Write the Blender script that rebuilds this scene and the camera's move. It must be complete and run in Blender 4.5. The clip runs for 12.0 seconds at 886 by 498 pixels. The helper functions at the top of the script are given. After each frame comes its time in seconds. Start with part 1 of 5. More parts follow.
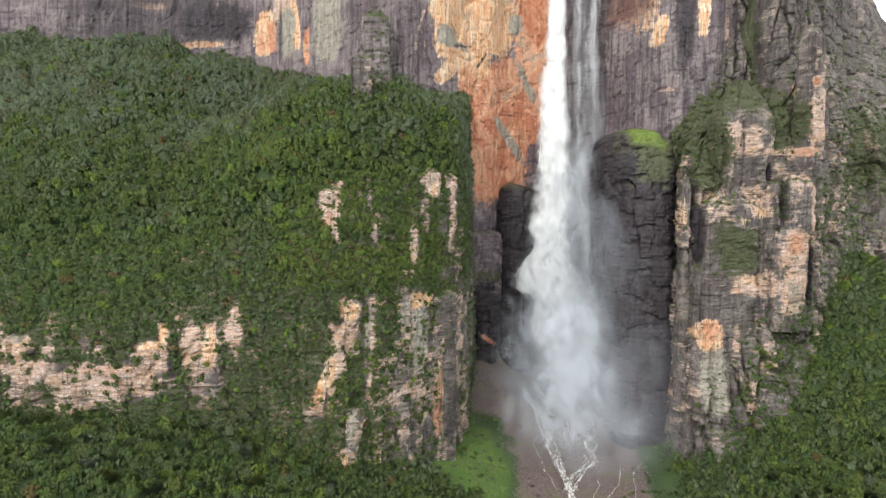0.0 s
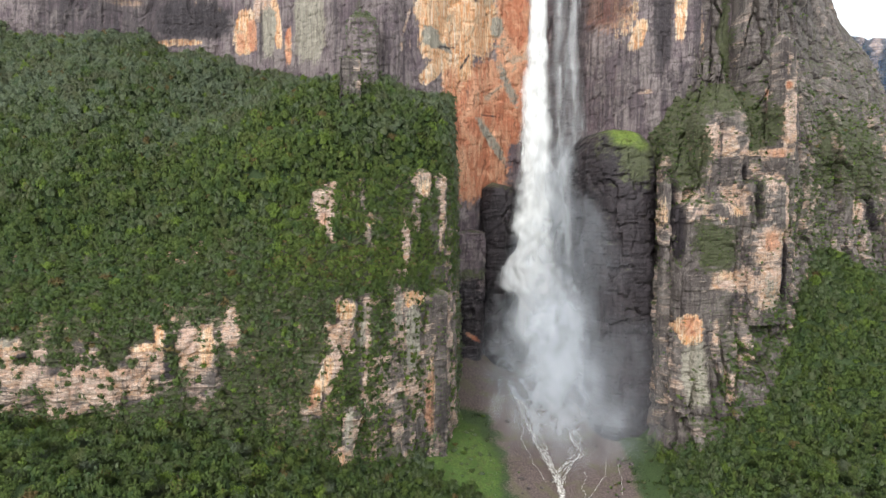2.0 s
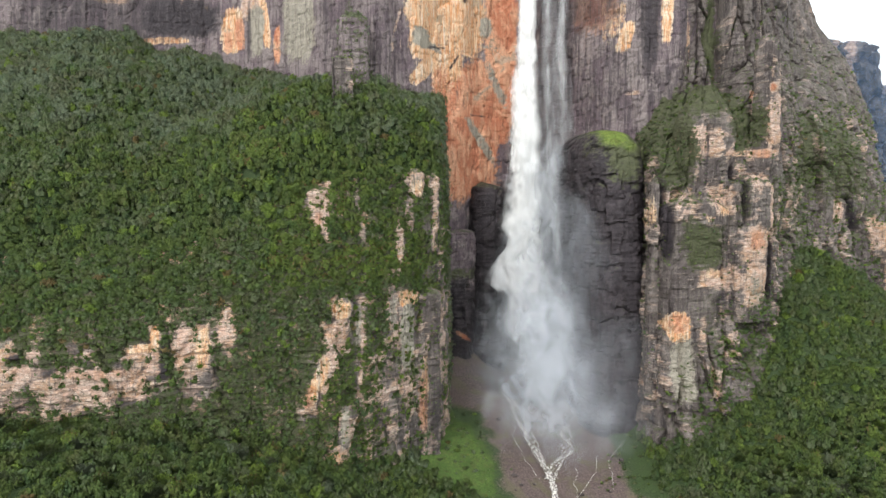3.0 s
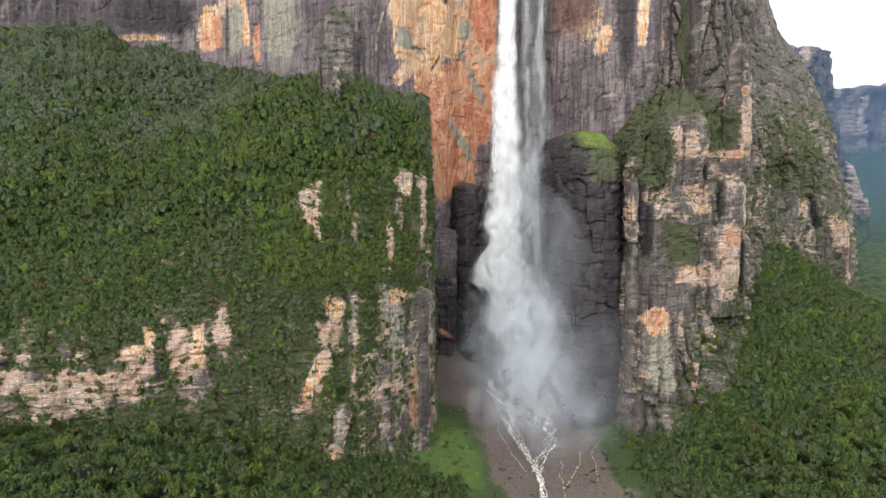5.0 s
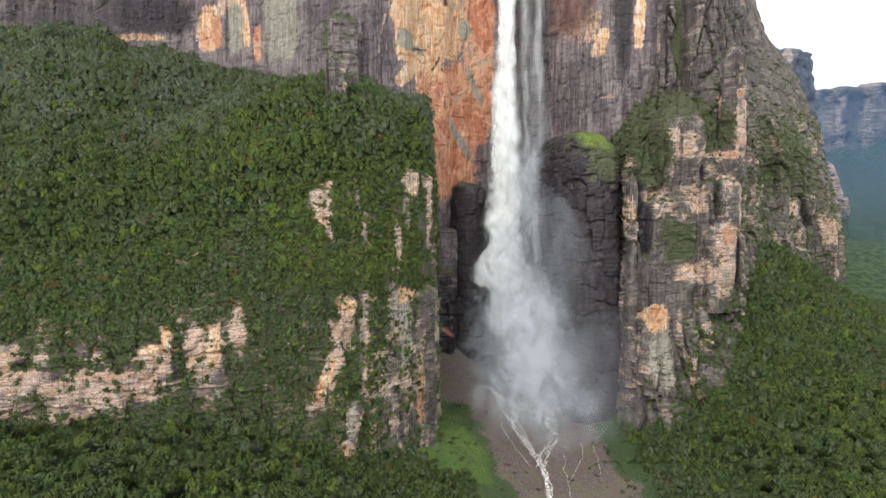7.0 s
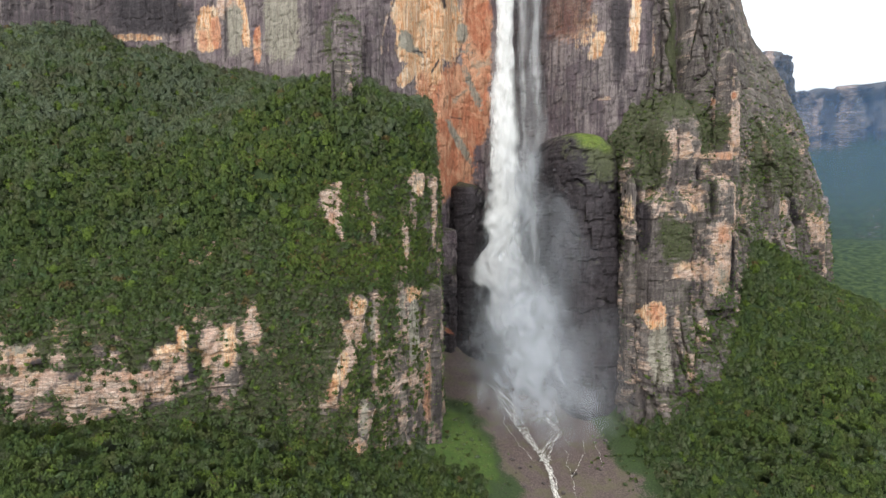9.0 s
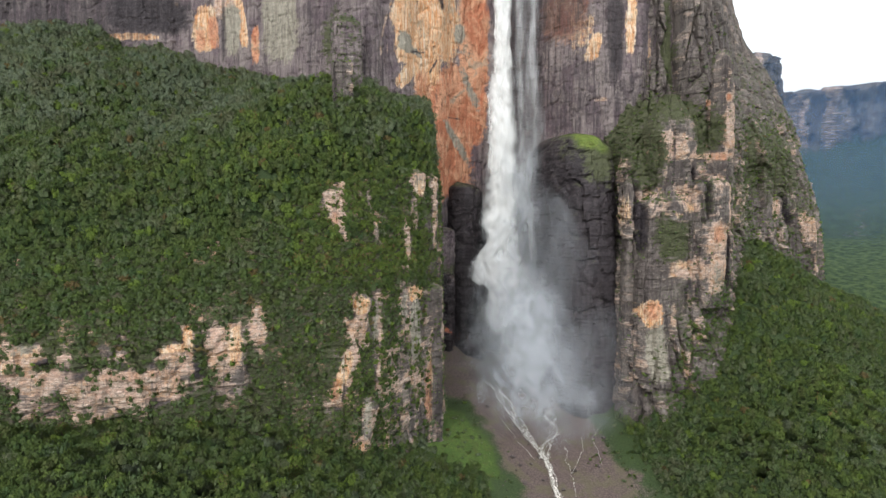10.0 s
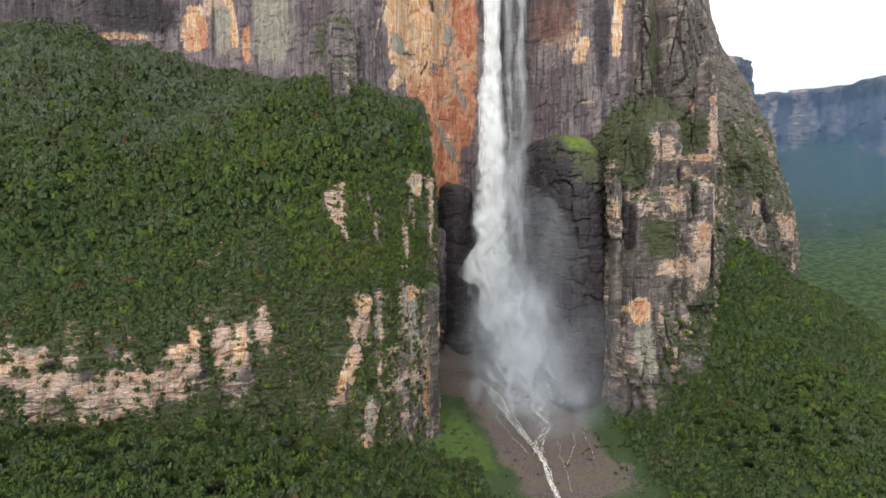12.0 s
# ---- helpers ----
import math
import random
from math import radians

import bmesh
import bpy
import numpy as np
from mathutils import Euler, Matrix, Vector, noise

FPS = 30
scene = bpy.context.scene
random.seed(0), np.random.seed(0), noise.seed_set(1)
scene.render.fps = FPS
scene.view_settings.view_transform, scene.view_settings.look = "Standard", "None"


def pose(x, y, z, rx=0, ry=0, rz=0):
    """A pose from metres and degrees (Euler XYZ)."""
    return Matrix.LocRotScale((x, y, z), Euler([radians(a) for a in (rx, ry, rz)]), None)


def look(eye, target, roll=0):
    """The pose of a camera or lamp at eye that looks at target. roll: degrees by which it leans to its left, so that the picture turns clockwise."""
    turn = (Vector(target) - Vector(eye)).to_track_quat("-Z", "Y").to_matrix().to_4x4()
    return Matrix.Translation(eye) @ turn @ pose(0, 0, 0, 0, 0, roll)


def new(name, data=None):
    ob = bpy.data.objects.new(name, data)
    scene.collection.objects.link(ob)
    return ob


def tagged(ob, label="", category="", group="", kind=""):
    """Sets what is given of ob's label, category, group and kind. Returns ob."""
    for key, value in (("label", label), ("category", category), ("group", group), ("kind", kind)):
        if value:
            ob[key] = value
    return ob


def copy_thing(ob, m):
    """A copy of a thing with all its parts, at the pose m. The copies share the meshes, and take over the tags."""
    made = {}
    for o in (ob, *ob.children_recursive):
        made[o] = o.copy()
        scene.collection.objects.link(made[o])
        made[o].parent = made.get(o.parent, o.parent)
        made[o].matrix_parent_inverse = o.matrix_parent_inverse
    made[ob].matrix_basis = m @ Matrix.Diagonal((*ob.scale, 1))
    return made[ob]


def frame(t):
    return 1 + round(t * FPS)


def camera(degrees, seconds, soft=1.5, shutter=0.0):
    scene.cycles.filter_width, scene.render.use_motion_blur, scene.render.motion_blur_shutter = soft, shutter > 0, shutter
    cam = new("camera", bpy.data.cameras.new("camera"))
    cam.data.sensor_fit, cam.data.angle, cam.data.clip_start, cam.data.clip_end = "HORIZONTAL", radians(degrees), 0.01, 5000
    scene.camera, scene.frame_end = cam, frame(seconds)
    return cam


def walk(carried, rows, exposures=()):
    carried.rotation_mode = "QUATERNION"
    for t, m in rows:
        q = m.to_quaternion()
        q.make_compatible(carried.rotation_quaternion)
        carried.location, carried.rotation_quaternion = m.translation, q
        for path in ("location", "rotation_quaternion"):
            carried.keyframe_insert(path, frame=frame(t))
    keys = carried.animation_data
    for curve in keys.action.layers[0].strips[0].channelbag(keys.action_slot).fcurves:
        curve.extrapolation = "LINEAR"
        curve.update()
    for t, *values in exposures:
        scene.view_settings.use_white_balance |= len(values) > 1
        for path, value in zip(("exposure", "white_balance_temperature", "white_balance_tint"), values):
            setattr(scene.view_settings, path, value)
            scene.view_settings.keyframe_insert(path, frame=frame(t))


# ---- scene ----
cam = camera(69.51, 12.0)
# seconds, eye, target, lean
PATH = [
    (0, (0.00, 0.00, 330.00), (0.000, 99.827, 324.117), 0.372),
    (0.5, (-7.28, -2.19, 330.44), (-5.881, 97.626, 324.482), 0.298),
    (1, (-14.59, -4.51, 330.74), (-11.813, 95.272, 324.709), 0.274),
    (1.5, (-21.77, -6.47, 331.01), (-17.641, 93.263, 324.941), 0.239),
    (2, (-29.20, -8.79, 330.67), (-23.581, 90.871, 324.632), 0.186),
    (2.5, (-36.82, -10.38, 330.89), (-29.650, 89.175, 324.807), 0.186),
    (3, (-44.10, -12.17, 331.26), (-35.332, 87.251, 325.087), 0.140),
    (3.5, (-52.13, -13.64, 330.52), (-41.674, 85.625, 324.413), 0.089),
    (5.5, (-81.82, -20.36, 331.68), (-66.159, 78.201, 325.322), -0.007),
    (6, (-89.05, -22.05, 331.49), (-72.718, 76.404, 325.154), -0.070),
    (6.5, (-96.31, -23.33, 331.79), (-79.433, 75.026, 325.424), -0.077),
    (7, (-103.77, -25.06, 332.16), (-86.245, 73.181, 325.717), -0.066),
    (9, (-133.73, -30.58, 331.88), (-113.253, 67.096, 325.477), -0.187),
    (9.5, (-141.36, -31.60, 332.31), (-120.028, 65.882, 325.833), -0.200),
    (10, (-148.86, -32.89, 332.32), (-126.633, 64.397, 325.833), -0.183),
    (10.5, (-156.39, -34.25, 332.64), (-133.343, 62.834, 326.111), -0.207),
    (11, (-163.78, -35.85, 332.60), (-139.786, 61.011, 326.093), -0.251),
    (11.5, (-171.23, -36.76, 332.94), (-146.137, 59.824, 326.403), -0.259),
    (12, (-178.83, -37.93, 332.81), (-152.462, 58.316, 326.299), -0.271),
]
walk(cam, [(t, look(eye, target, lean)) for t, eye, target, lean in PATH], [(0, 0.16), (3.5, 0.08), (6.5, 0.0), (12, -0.18)])

# ---- light: a bright overcast sky with a wide, weak sun ----
SUN_UP, SUN_ROUND = radians(42), radians(211)
world = bpy.data.worlds.new("overcast")
scene.world = world
world.use_nodes = True
wn, wl = world.node_tree.nodes, world.node_tree.links
wn.clear()
sky = wn.new("ShaderNodeTexSky")
sky.sky_type, sky.sun_disc, sky.sun_elevation, sky.sun_rotation = "NISHITA", False, SUN_UP, SUN_ROUND
sky.dust_density, sky.altitude = 5.0, 900
veil = wn.new("ShaderNodeMix")
veil.data_type = "RGBA"
veil.inputs[0].default_value = 0.82
veil.inputs[7].default_value = (13.5, 14.0, 14.3, 1)
back = wn.new("ShaderNodeBackground")
back.inputs["Strength"].default_value = 0.145
wout = wn.new("ShaderNodeOutputWorld")
wl.new(sky.outputs[0], veil.inputs[6])
wl.new(veil.outputs[2], back.inputs["Color"])
wl.new(back.outputs[0], wout.inputs[0])
sun = new("sun", bpy.data.lights.new("sun", "SUN"))
sun.data.energy, sun.data.angle, sun.data.color = 1.4, radians(20), (1.0, 0.98, 0.95)
sun.matrix_world = look((0, 0, 0), (-math.sin(SUN_ROUND) * math.cos(SUN_UP), -math.cos(SUN_ROUND) * math.cos(SUN_UP), -math.sin(SUN_UP)))


# ---- noise on arrays ----
def hashed(i, j, k, seed):
    h = (i * 374761393 + j * 668265263 + k * 2147483647 + seed * 1274126177) & 0xFFFFFFFF
    h = ((h ^ (h >> 13)) * 1274126177) & 0xFFFFFFFF
    h = ((h ^ (h >> 16)) * 2246822519) & 0xFFFFFFFF
    return ((h ^ (h >> 15)) & 0xFFFFFF) / float(0xFFFFFF)


def grain(x, y, z, seed=0):
    """Smooth value noise, -1 to 1."""
    x, y, z = np.broadcast_arrays(np.asarray(x, float), np.asarray(y, float), np.asarray(z, float))
    i, j, k = np.floor(x).astype(np.int64), np.floor(y).astype(np.int64), np.floor(z).astype(np.int64)
    u, v, w = x - i, y - j, z - k
    u, v, w = u * u * (3 - 2 * u), v * v * (3 - 2 * v), w * w * (3 - 2 * w)
    total = 0
    for a in (0, 1):
        for b in (0, 1):
            for c in (0, 1):
                total = total + hashed(i + a, j + b, k + c, seed) * (u if a else 1 - u) * (v if b else 1 - v) * (w if c else 1 - w)
    return 2 * total - 1


def fbm(x, y, z, seed=0, octaves=4):
    total, size, norm = 0, 1.0, 0
    for o in range(octaves):
        total = total + size * grain(x * 2 ** o, y * 2 ** o, z * 2 ** o, seed + o)
        norm += size
        size *= 0.5
    return total / norm


def blocks(x, y, z, seed=0):
    """One value per box, -1 to 1."""
    return 2 * hashed(np.floor(x).astype(np.int64), np.floor(y).astype(np.int64), np.floor(z).astype(np.int64), seed) - 1


def worley(x, y, seed=0):
    """Irregular cells: how near the border is (0 on it), and one value per cell, 0 to 1."""
    i, j = np.floor(x).astype(np.int64), np.floor(y).astype(np.int64)
    first, second, value = np.full(x.shape, 9.0), np.full(x.shape, 9.0), np.zeros(x.shape)
    for a in (-1, 0, 1):
        for b in (-1, 0, 1):
            px, py = i + a + hashed(i + a, j + b, 0, seed), j + b + hashed(i + a, j + b, 1, seed)
            d = np.hypot(px - x, py - y)
            near = d < first
            second = np.where(near, first, np.minimum(second, d))
            value = np.where(near, hashed(i + a, j + b, 2, seed), value)
            first = np.where(near, d, first)
    return second - first, value


def smooth(a, b, x):
    t = np.clip((np.asarray(x, float) - a) / (b - a), 0, 1)
    return t * t * (3 - 2 * t)


# ---- meshes from grids and arrays ----
def spline(points, per):
    """Catmull-Rom through points along axis 0, with per[i] steps on span i."""
    p = np.asarray(points, float)
    p = np.concatenate([2 * p[:1] - p[1:2], p, 2 * p[-1:] - p[-2:-1]])
    out = []
    for i, n in enumerate(per):
        t = (np.arange(n) / n).reshape((-1,) + (1,) * (p.ndim - 1))
        a, b, c, d = p[i:i + 1], p[i + 1:i + 2], p[i + 2:i + 3], p[i + 3:i + 4]
        out.append(0.5 * (2 * b + (c - a) * t + (2 * a - 5 * b + 4 * c - d) * t * t + (3 * b - 3 * c + d - a) * t ** 3))
    out.append(p[-2:-1])
    return np.concatenate(out)


def loft(rows, step_u, step_v):
    """A grid of points over rows of stations: rows[v][u] = (x, y, z)."""
    p = np.asarray(rows, float)
    du = np.linalg.norm(np.diff(p, axis=1), axis=2).mean(0)
    dv = np.linalg.norm(np.diff(p, axis=0), axis=2).mean(1)
    step_u, step_v = np.broadcast_to(step_u, du.shape), np.broadcast_to(step_v, dv.shape)
    q = spline(p, [max(1, round(d / s)) for d, s in zip(dv, step_v)])
    return spline(q.transpose(1, 0, 2), [max(1, round(d / s)) for d, s in zip(du, step_u)]).transpose(1, 0, 2)


def normals(g):
    a, b = np.gradient(g, axis=1), np.gradient(g, axis=0)
    n = np.cross(a, b)
    return n / np.maximum(np.linalg.norm(n, axis=2, keepdims=True), 1e-9)


def mesh_of(name, verts, faces, material, shade=False, **values):
    """A mesh from arrays; faces (n, 3) or (n, 4); values become float attributes of the points."""
    me = bpy.data.meshes.new(name)
    verts, faces = np.asarray(verts, np.float32).reshape(-1, 3), np.asarray(faces, np.int32)
    me.vertices.add(len(verts))
    me.vertices.foreach_set("co", verts.ravel())
    me.loops.add(faces.size)
    me.loops.foreach_set("vertex_index", faces.ravel())
    me.polygons.add(len(faces))
    me.polygons.foreach_set("loop_start", np.arange(len(faces), dtype=np.int32) * faces.shape[1])
    me.polygons.foreach_set("use_smooth", np.full(len(faces), shade))
    for key, value in values.items():
        value = np.asarray(value, np.float32).ravel()
        if len(value) == 3 * len(verts):
            me.attributes.new(key, "FLOAT_VECTOR", "POINT").data.foreach_set("vector", value)
        else:
            me.attributes.new(key, "FLOAT", "POINT").data.foreach_set("value", value)
    me.update(calc_edges=True)
    me.validate()
    me.materials.append(material)
    return me


def grid_faces(nv, nu):
    i = np.arange(nv * nu).reshape(nv, nu)
    return np.stack([i[:-1, :-1], i[:-1, 1:], i[1:, 1:], i[1:, :-1]], -1).reshape(-1, 4)


def part(name, data, parent, label=""):
    ob = new(name, data)
    ob.parent = parent
    return tagged(ob, label)


def structure(name, data, label, category="cliff"):
    return tagged(new(name, data), label, category, kind="structure")


# ---- materials ----
class Shader:
    """A few words to write node materials with."""

    def __init__(self, name):
        self.mat = bpy.data.materials.new(name)
        self.mat.use_nodes = True
        self.n, self.l = self.mat.node_tree.nodes, self.mat.node_tree.links
        self.n.clear()
        self.out = self.n.new("ShaderNodeOutputMaterial")
        self.geo = self.n.new("ShaderNodeNewGeometry")

    def put(self, socket, value):
        if isinstance(value, bpy.types.NodeSocket):
            self.l.new(value, socket)
        elif isinstance(value, tuple) and len(value) == 3 and socket.type == "RGBA":
            socket.default_value = (*value, 1)
        else:
            socket.default_value = value

    def at(self, key):
        a = self.n.new("ShaderNodeAttribute")
        a.attribute_name = key
        return a.outputs["Fac"]

    def way(self, key):
        a = self.n.new("ShaderNodeAttribute")
        a.attribute_name = key
        return a.outputs["Vector"]

    def place(self, sx, sy, sz):
        m = self.n.new("ShaderNodeVectorMath")
        m.operation = "MULTIPLY"
        self.l.new(self.geo.outputs["Position"], m.inputs[0])
        m.inputs[1].default_value = (sx, sy, sz)
        return m.outputs[0]

    def noise(self, vector, detail=4, rough=0.6, warp=0.0):
        t = self.n.new("ShaderNodeTexNoise")
        t.inputs["Scale"].default_value = 1
        t.inputs["Detail"].default_value, t.inputs["Roughness"].default_value, t.inputs["Distortion"].default_value = detail, rough, warp
        self.l.new(vector, t.inputs["Vector"])
        return t.outputs["Fac"]

    def tone(self, vector):
        t = self.n.new("ShaderNodeTexNoise")
        t.inputs["Scale"].default_value, t.inputs["Detail"].default_value = 1, 3
        self.l.new(vector, t.inputs["Vector"])
        return t.outputs["Color"]

    def cells(self, vector, feature="F1"):
        t = self.n.new("ShaderNodeTexVoronoi")
        t.feature = feature
        t.inputs["Scale"].default_value = 1
        self.l.new(vector, t.inputs["Vector"])
        return t

    def ramp(self, fac, lo, hi, a=0.0, b=1.0):
        r = self.n.new("ShaderNodeMapRange")
        r.interpolation_type = "SMOOTHSTEP"
        self.put(r.inputs["Value"], fac)
        for key, v in (("From Min", lo), ("From Max", hi), ("To Min", a), ("To Max", b)):
            r.inputs[key].default_value = v
        return r.outputs["Result"]

    def math(self, op, a, b=0.0):
        m = self.n.new("ShaderNodeMath")
        m.operation = op
        self.put(m.inputs[0], a)
        self.put(m.inputs[1], b)
        return m.outputs[0]

    def mix(self, fac, a, b, blend="MIX"):
        m = self.n.new("ShaderNodeMix")
        m.data_type, m.blend_type = "RGBA", blend
        self.put(m.inputs[0], fac)
        self.put(m.inputs[6], a)
        self.put(m.inputs[7], b)
        return m.outputs[2]

    def bump(self, height, strength, distance):
        b = self.n.new("ShaderNodeBump")
        b.inputs["Strength"].default_value, b.inputs["Distance"].default_value = strength, distance
        self.l.new(height, b.inputs["Height"])
        return b.outputs["Normal"]

    def principled(self, color, rough, normal=None, gloss=0.3):
        p = self.n.new("ShaderNodeBsdfPrincipled")
        self.put(p.inputs["Base Color"], color)
        self.put(p.inputs["Roughness"], rough)
        p.inputs["Specular IOR Level"].default_value = gloss
        if normal is not None:
            self.l.new(normal, p.inputs["Normal"])
        return p.outputs[0]

    def blend(self, fac, a, b):
        m = self.n.new("ShaderNodeMixShader")
        self.put(m.inputs[0], fac)
        self.l.new(a, m.inputs[1])
        self.l.new(b, m.inputs[2])
        return m.outputs[0]

    def simple(self, kind, color):
        b = self.n.new(kind)
        self.put(b.inputs["Color"], color)
        return b.outputs[0]

    def done(self, surface):
        self.l.new(surface, self.out.inputs["Surface"])
        return self.mat


def rock_material(name, crust_a, crust_b, stain, size=1.0, layered=0.8, masonry=1.0, joint=0.22, flat=0.3, green=((0.060, 0.066, 0.036), (0.105, 0.112, 0.060))):
    """Sandstone: lichen-grey crust, ochre and pink fresh faces (warm), red walls (red), pale slabs (pale), black for
    wet stone and painted crevice shade, moss (moss).
    """
    s = Shader(name)
    streak = s.noise(s.place(0.20 / size, 0.20 / size, 0.010 / size), 6, 0.68, 0.25)
    thin = s.noise(s.place(0.55 / size, 0.55 / size, 0.03 / size), 4, 0.6, 0.4)
    fine = s.noise(s.place(0.16 / size, 0.16 / size, 0.26 / size), 7, 0.68)
    spots = s.noise(s.place(0.6 / size, 0.6 / size, 0.8 / size), 4, 0.65)
    broad = s.noise(s.place(0.035 / size, 0.035 / size, 0.022 / size), 5, 0.62, 0.9)
    strata = s.noise(s.place(0.03 / size, 0.03 / size, 0.45 / size), 5, 0.7, 0.3)

    def swing(value, size):
        return s.math("MULTIPLY", s.math("SUBTRACT", value, 0.5), size)

    piece = swing(s.at("piece"), 1.0)
    crust = s.mix(s.ramp(s.math("ADD", broad, s.math("MULTIPLY", piece, 0.25)), 0.35, 0.65), crust_a, crust_b)
    crust = s.mix(s.ramp(streak, 0.46, 0.66, 0.0, 0.85), crust, stain)
    crust = s.mix(s.ramp(spots, 0.58, 0.72, 0.0, 0.5), crust, (0.42, 0.38, 0.33))
    chip = s.noise(s.place(0.42 / size, 0.42 / size, 0.10 / size), 3, 0.6)
    crust = s.mix(s.ramp(chip, 0.64, 0.72, 0.0, 0.6), crust, (0.46, 0.42, 0.37))
    fresh = s.mix(s.ramp(broad, 0.40, 0.60), (0.47, 0.275, 0.160), (0.56, 0.375, 0.295))
    fresh = s.mix(s.ramp(fine, 0.40, 0.62, 0.0, 0.75), fresh, (0.62, 0.50, 0.42))
    fresh = s.mix(s.ramp(strata, 0.50, 0.68, 0.0, 0.75), fresh, (0.34, 0.24, 0.19))
    leafy = s.noise(s.place(0.10 / size, 0.10 / size, 1.1 / size), 4, 0.65, 0.3)
    fresh = s.mix(s.ramp(leafy, 0.56, 0.68, 0.0, 0.85), fresh, (0.74, 0.63, 0.54))
    fresh = s.mix(s.ramp(leafy, 0.45, 0.35, 0.0, 0.75), fresh, (0.16, 0.115, 0.095))
    fresh = s.mix(s.ramp(streak, 0.56, 0.70, 0.0, 0.8), fresh, (0.17, 0.14, 0.13))
    ochre = s.mix(s.ramp(thin, 0.42, 0.58), (0.60, 0.29, 0.135), (0.70, 0.50, 0.33))
    ochre = s.mix(s.ramp(streak, 0.50, 0.66, 0.0, 0.85), ochre, (0.74, 0.65, 0.53))
    ochre = s.mix(s.ramp(broad, 0.58, 0.66, 0.0, 0.6), ochre, (0.36, 0.32, 0.24))
    red = s.mix(s.ramp(s.math("ADD", broad, swing(streak, 0.6)), 0.36, 0.62), (0.47, 0.178, 0.100), (0.63, 0.345, 0.215))
    red = s.mix(s.ramp(s.math("ADD", broad, swing(fine, 0.3)), 0.61, 0.66, 0.0, 0.6), red, (0.36, 0.33, 0.26))
    red = s.mix(s.ramp(thin, 0.60, 0.72, 0.0, 0.3), red, (0.66, 0.46, 0.32))
    red = s.mix(s.ramp(strata, 0.60, 0.72, 0.0, 0.25), red, (0.22, 0.09, 0.06))
    pale = s.mix(s.ramp(streak, 0.4, 0.65), (0.36, 0.33, 0.27), (0.25, 0.22, 0.18))
    beds = s.math("ADD", swing(leafy, 0.8), swing(strata, 0.8))
    warm = s.ramp(s.math("ADD", s.math("ADD", s.at("warm"), beds), s.math("ADD", s.math("MULTIPLY", piece, masonry), swing(fine, 0.7))), 0.32, 0.76)
    color = s.mix(warm, crust, fresh)
    color = s.mix(s.ramp(s.math("ADD", s.at("ochre"), s.math("ADD", swing(thin, 0.9), swing(fine, 0.8))), 0.36, 0.60), color, ochre)
    color = s.mix(s.ramp(s.math("ADD", s.at("red"), s.math("ADD", swing(fine, 0.6), swing(streak, 0.8))), 0.25, 0.65), color, red)
    color = s.mix(s.ramp(s.math("ADD", s.at("pale"), s.math("ADD", swing(thin, 0.9), swing(fine, 0.9))), 0.35, 0.70), color, pale)
    wet_shade = s.ramp(s.math("ADD", s.at("wet_shade"), s.math("ADD", swing(streak, 1.1), swing(fine, 0.5))), 0.15, 0.85)
    color = s.mix(wet_shade, color, s.mix(s.ramp(s.math("ADD", fine, swing(streak, 1.0)), 0.3, 0.75), (0.024, 0.020, 0.023), (0.070, 0.058, 0.063)))
    color = s.mix(s.math("MULTIPLY", wet_shade, s.ramp(spots, 0.63, 0.72, 0.0, 0.5)), color, (0.20, 0.18, 0.18))
    moss = s.ramp(s.math("ADD", s.at("moss"), s.math("ADD", swing(fine, 2.0), s.math("ADD", swing(spots, 0.8), s.math("MULTIPLY", piece, -0.4)))), 0.40, 0.80)
    color = s.mix(moss, color, s.mix(s.ramp(fine, 0.3, 0.7), *green))
    color = s.mix(s.at("lush"), color, s.mix(s.ramp(fine, 0.3, 0.7), (0.09, 0.15, 0.02), (0.20, 0.25, 0.05)))
    upright = s.noise(s.place(0.11 / size, 0.11 / size, 0.008 / size), 3, 0.5, 0.2)
    cut = s.ramp(s.math("ABSOLUTE", s.math("SUBTRACT", upright, 0.5)), 0.0, 0.016, 0.65, 0.0)
    color = s.mix(s.math("MULTIPLY", cut, s.ramp(fine, 0.40, 0.55)), color, (0.040, 0.034, 0.035))
    grit = s.noise(s.place(0.55 / size, 0.55 / size, 1.1 / size), 5, 0.8)
    color = s.mix(s.ramp(grit, 0.52, 0.68, 0.0, 0.7), color, s.mix(1.0, color, (1.7, 1.66, 1.6), "MULTIPLY"))
    color = s.mix(s.ramp(grit, 0.49, 0.34, 0.0, 0.85), color, s.mix(1.0, color, (0.42, 0.42, 0.44), "MULTIPLY"))
    bend = s.n.new("ShaderNodeVectorMath")
    bend.operation = "MULTIPLY_ADD"
    s.l.new(s.tone(s.place(0.05 / size, 0.05 / size, 0.05 / size)), bend.inputs[0])
    bend.inputs[1].default_value = (1.6, 1.6, 1.6)
    s.l.new(s.place(joint * flat, joint * flat, joint), bend.inputs[2])
    split = s.ramp(s.cells(bend.outputs[0], "DISTANCE_TO_EDGE").outputs["Distance"], 0.0, 0.06, 1.0, 0.0)
    split = s.math("MULTIPLY", split, s.ramp(fine, 0.46, 0.60))
    color = s.mix(s.math("MULTIPLY", split, 0.35), color, (0.05, 0.042, 0.042))
    relief = s.math("ADD", fine, s.math("ADD", s.math("MULTIPLY", strata, layered), s.math("MULTIPLY", streak, 0.35 * (0.9 - layered))))
    relief = s.math("SUBTRACT", relief, s.math("MULTIPLY", split, 0.6))
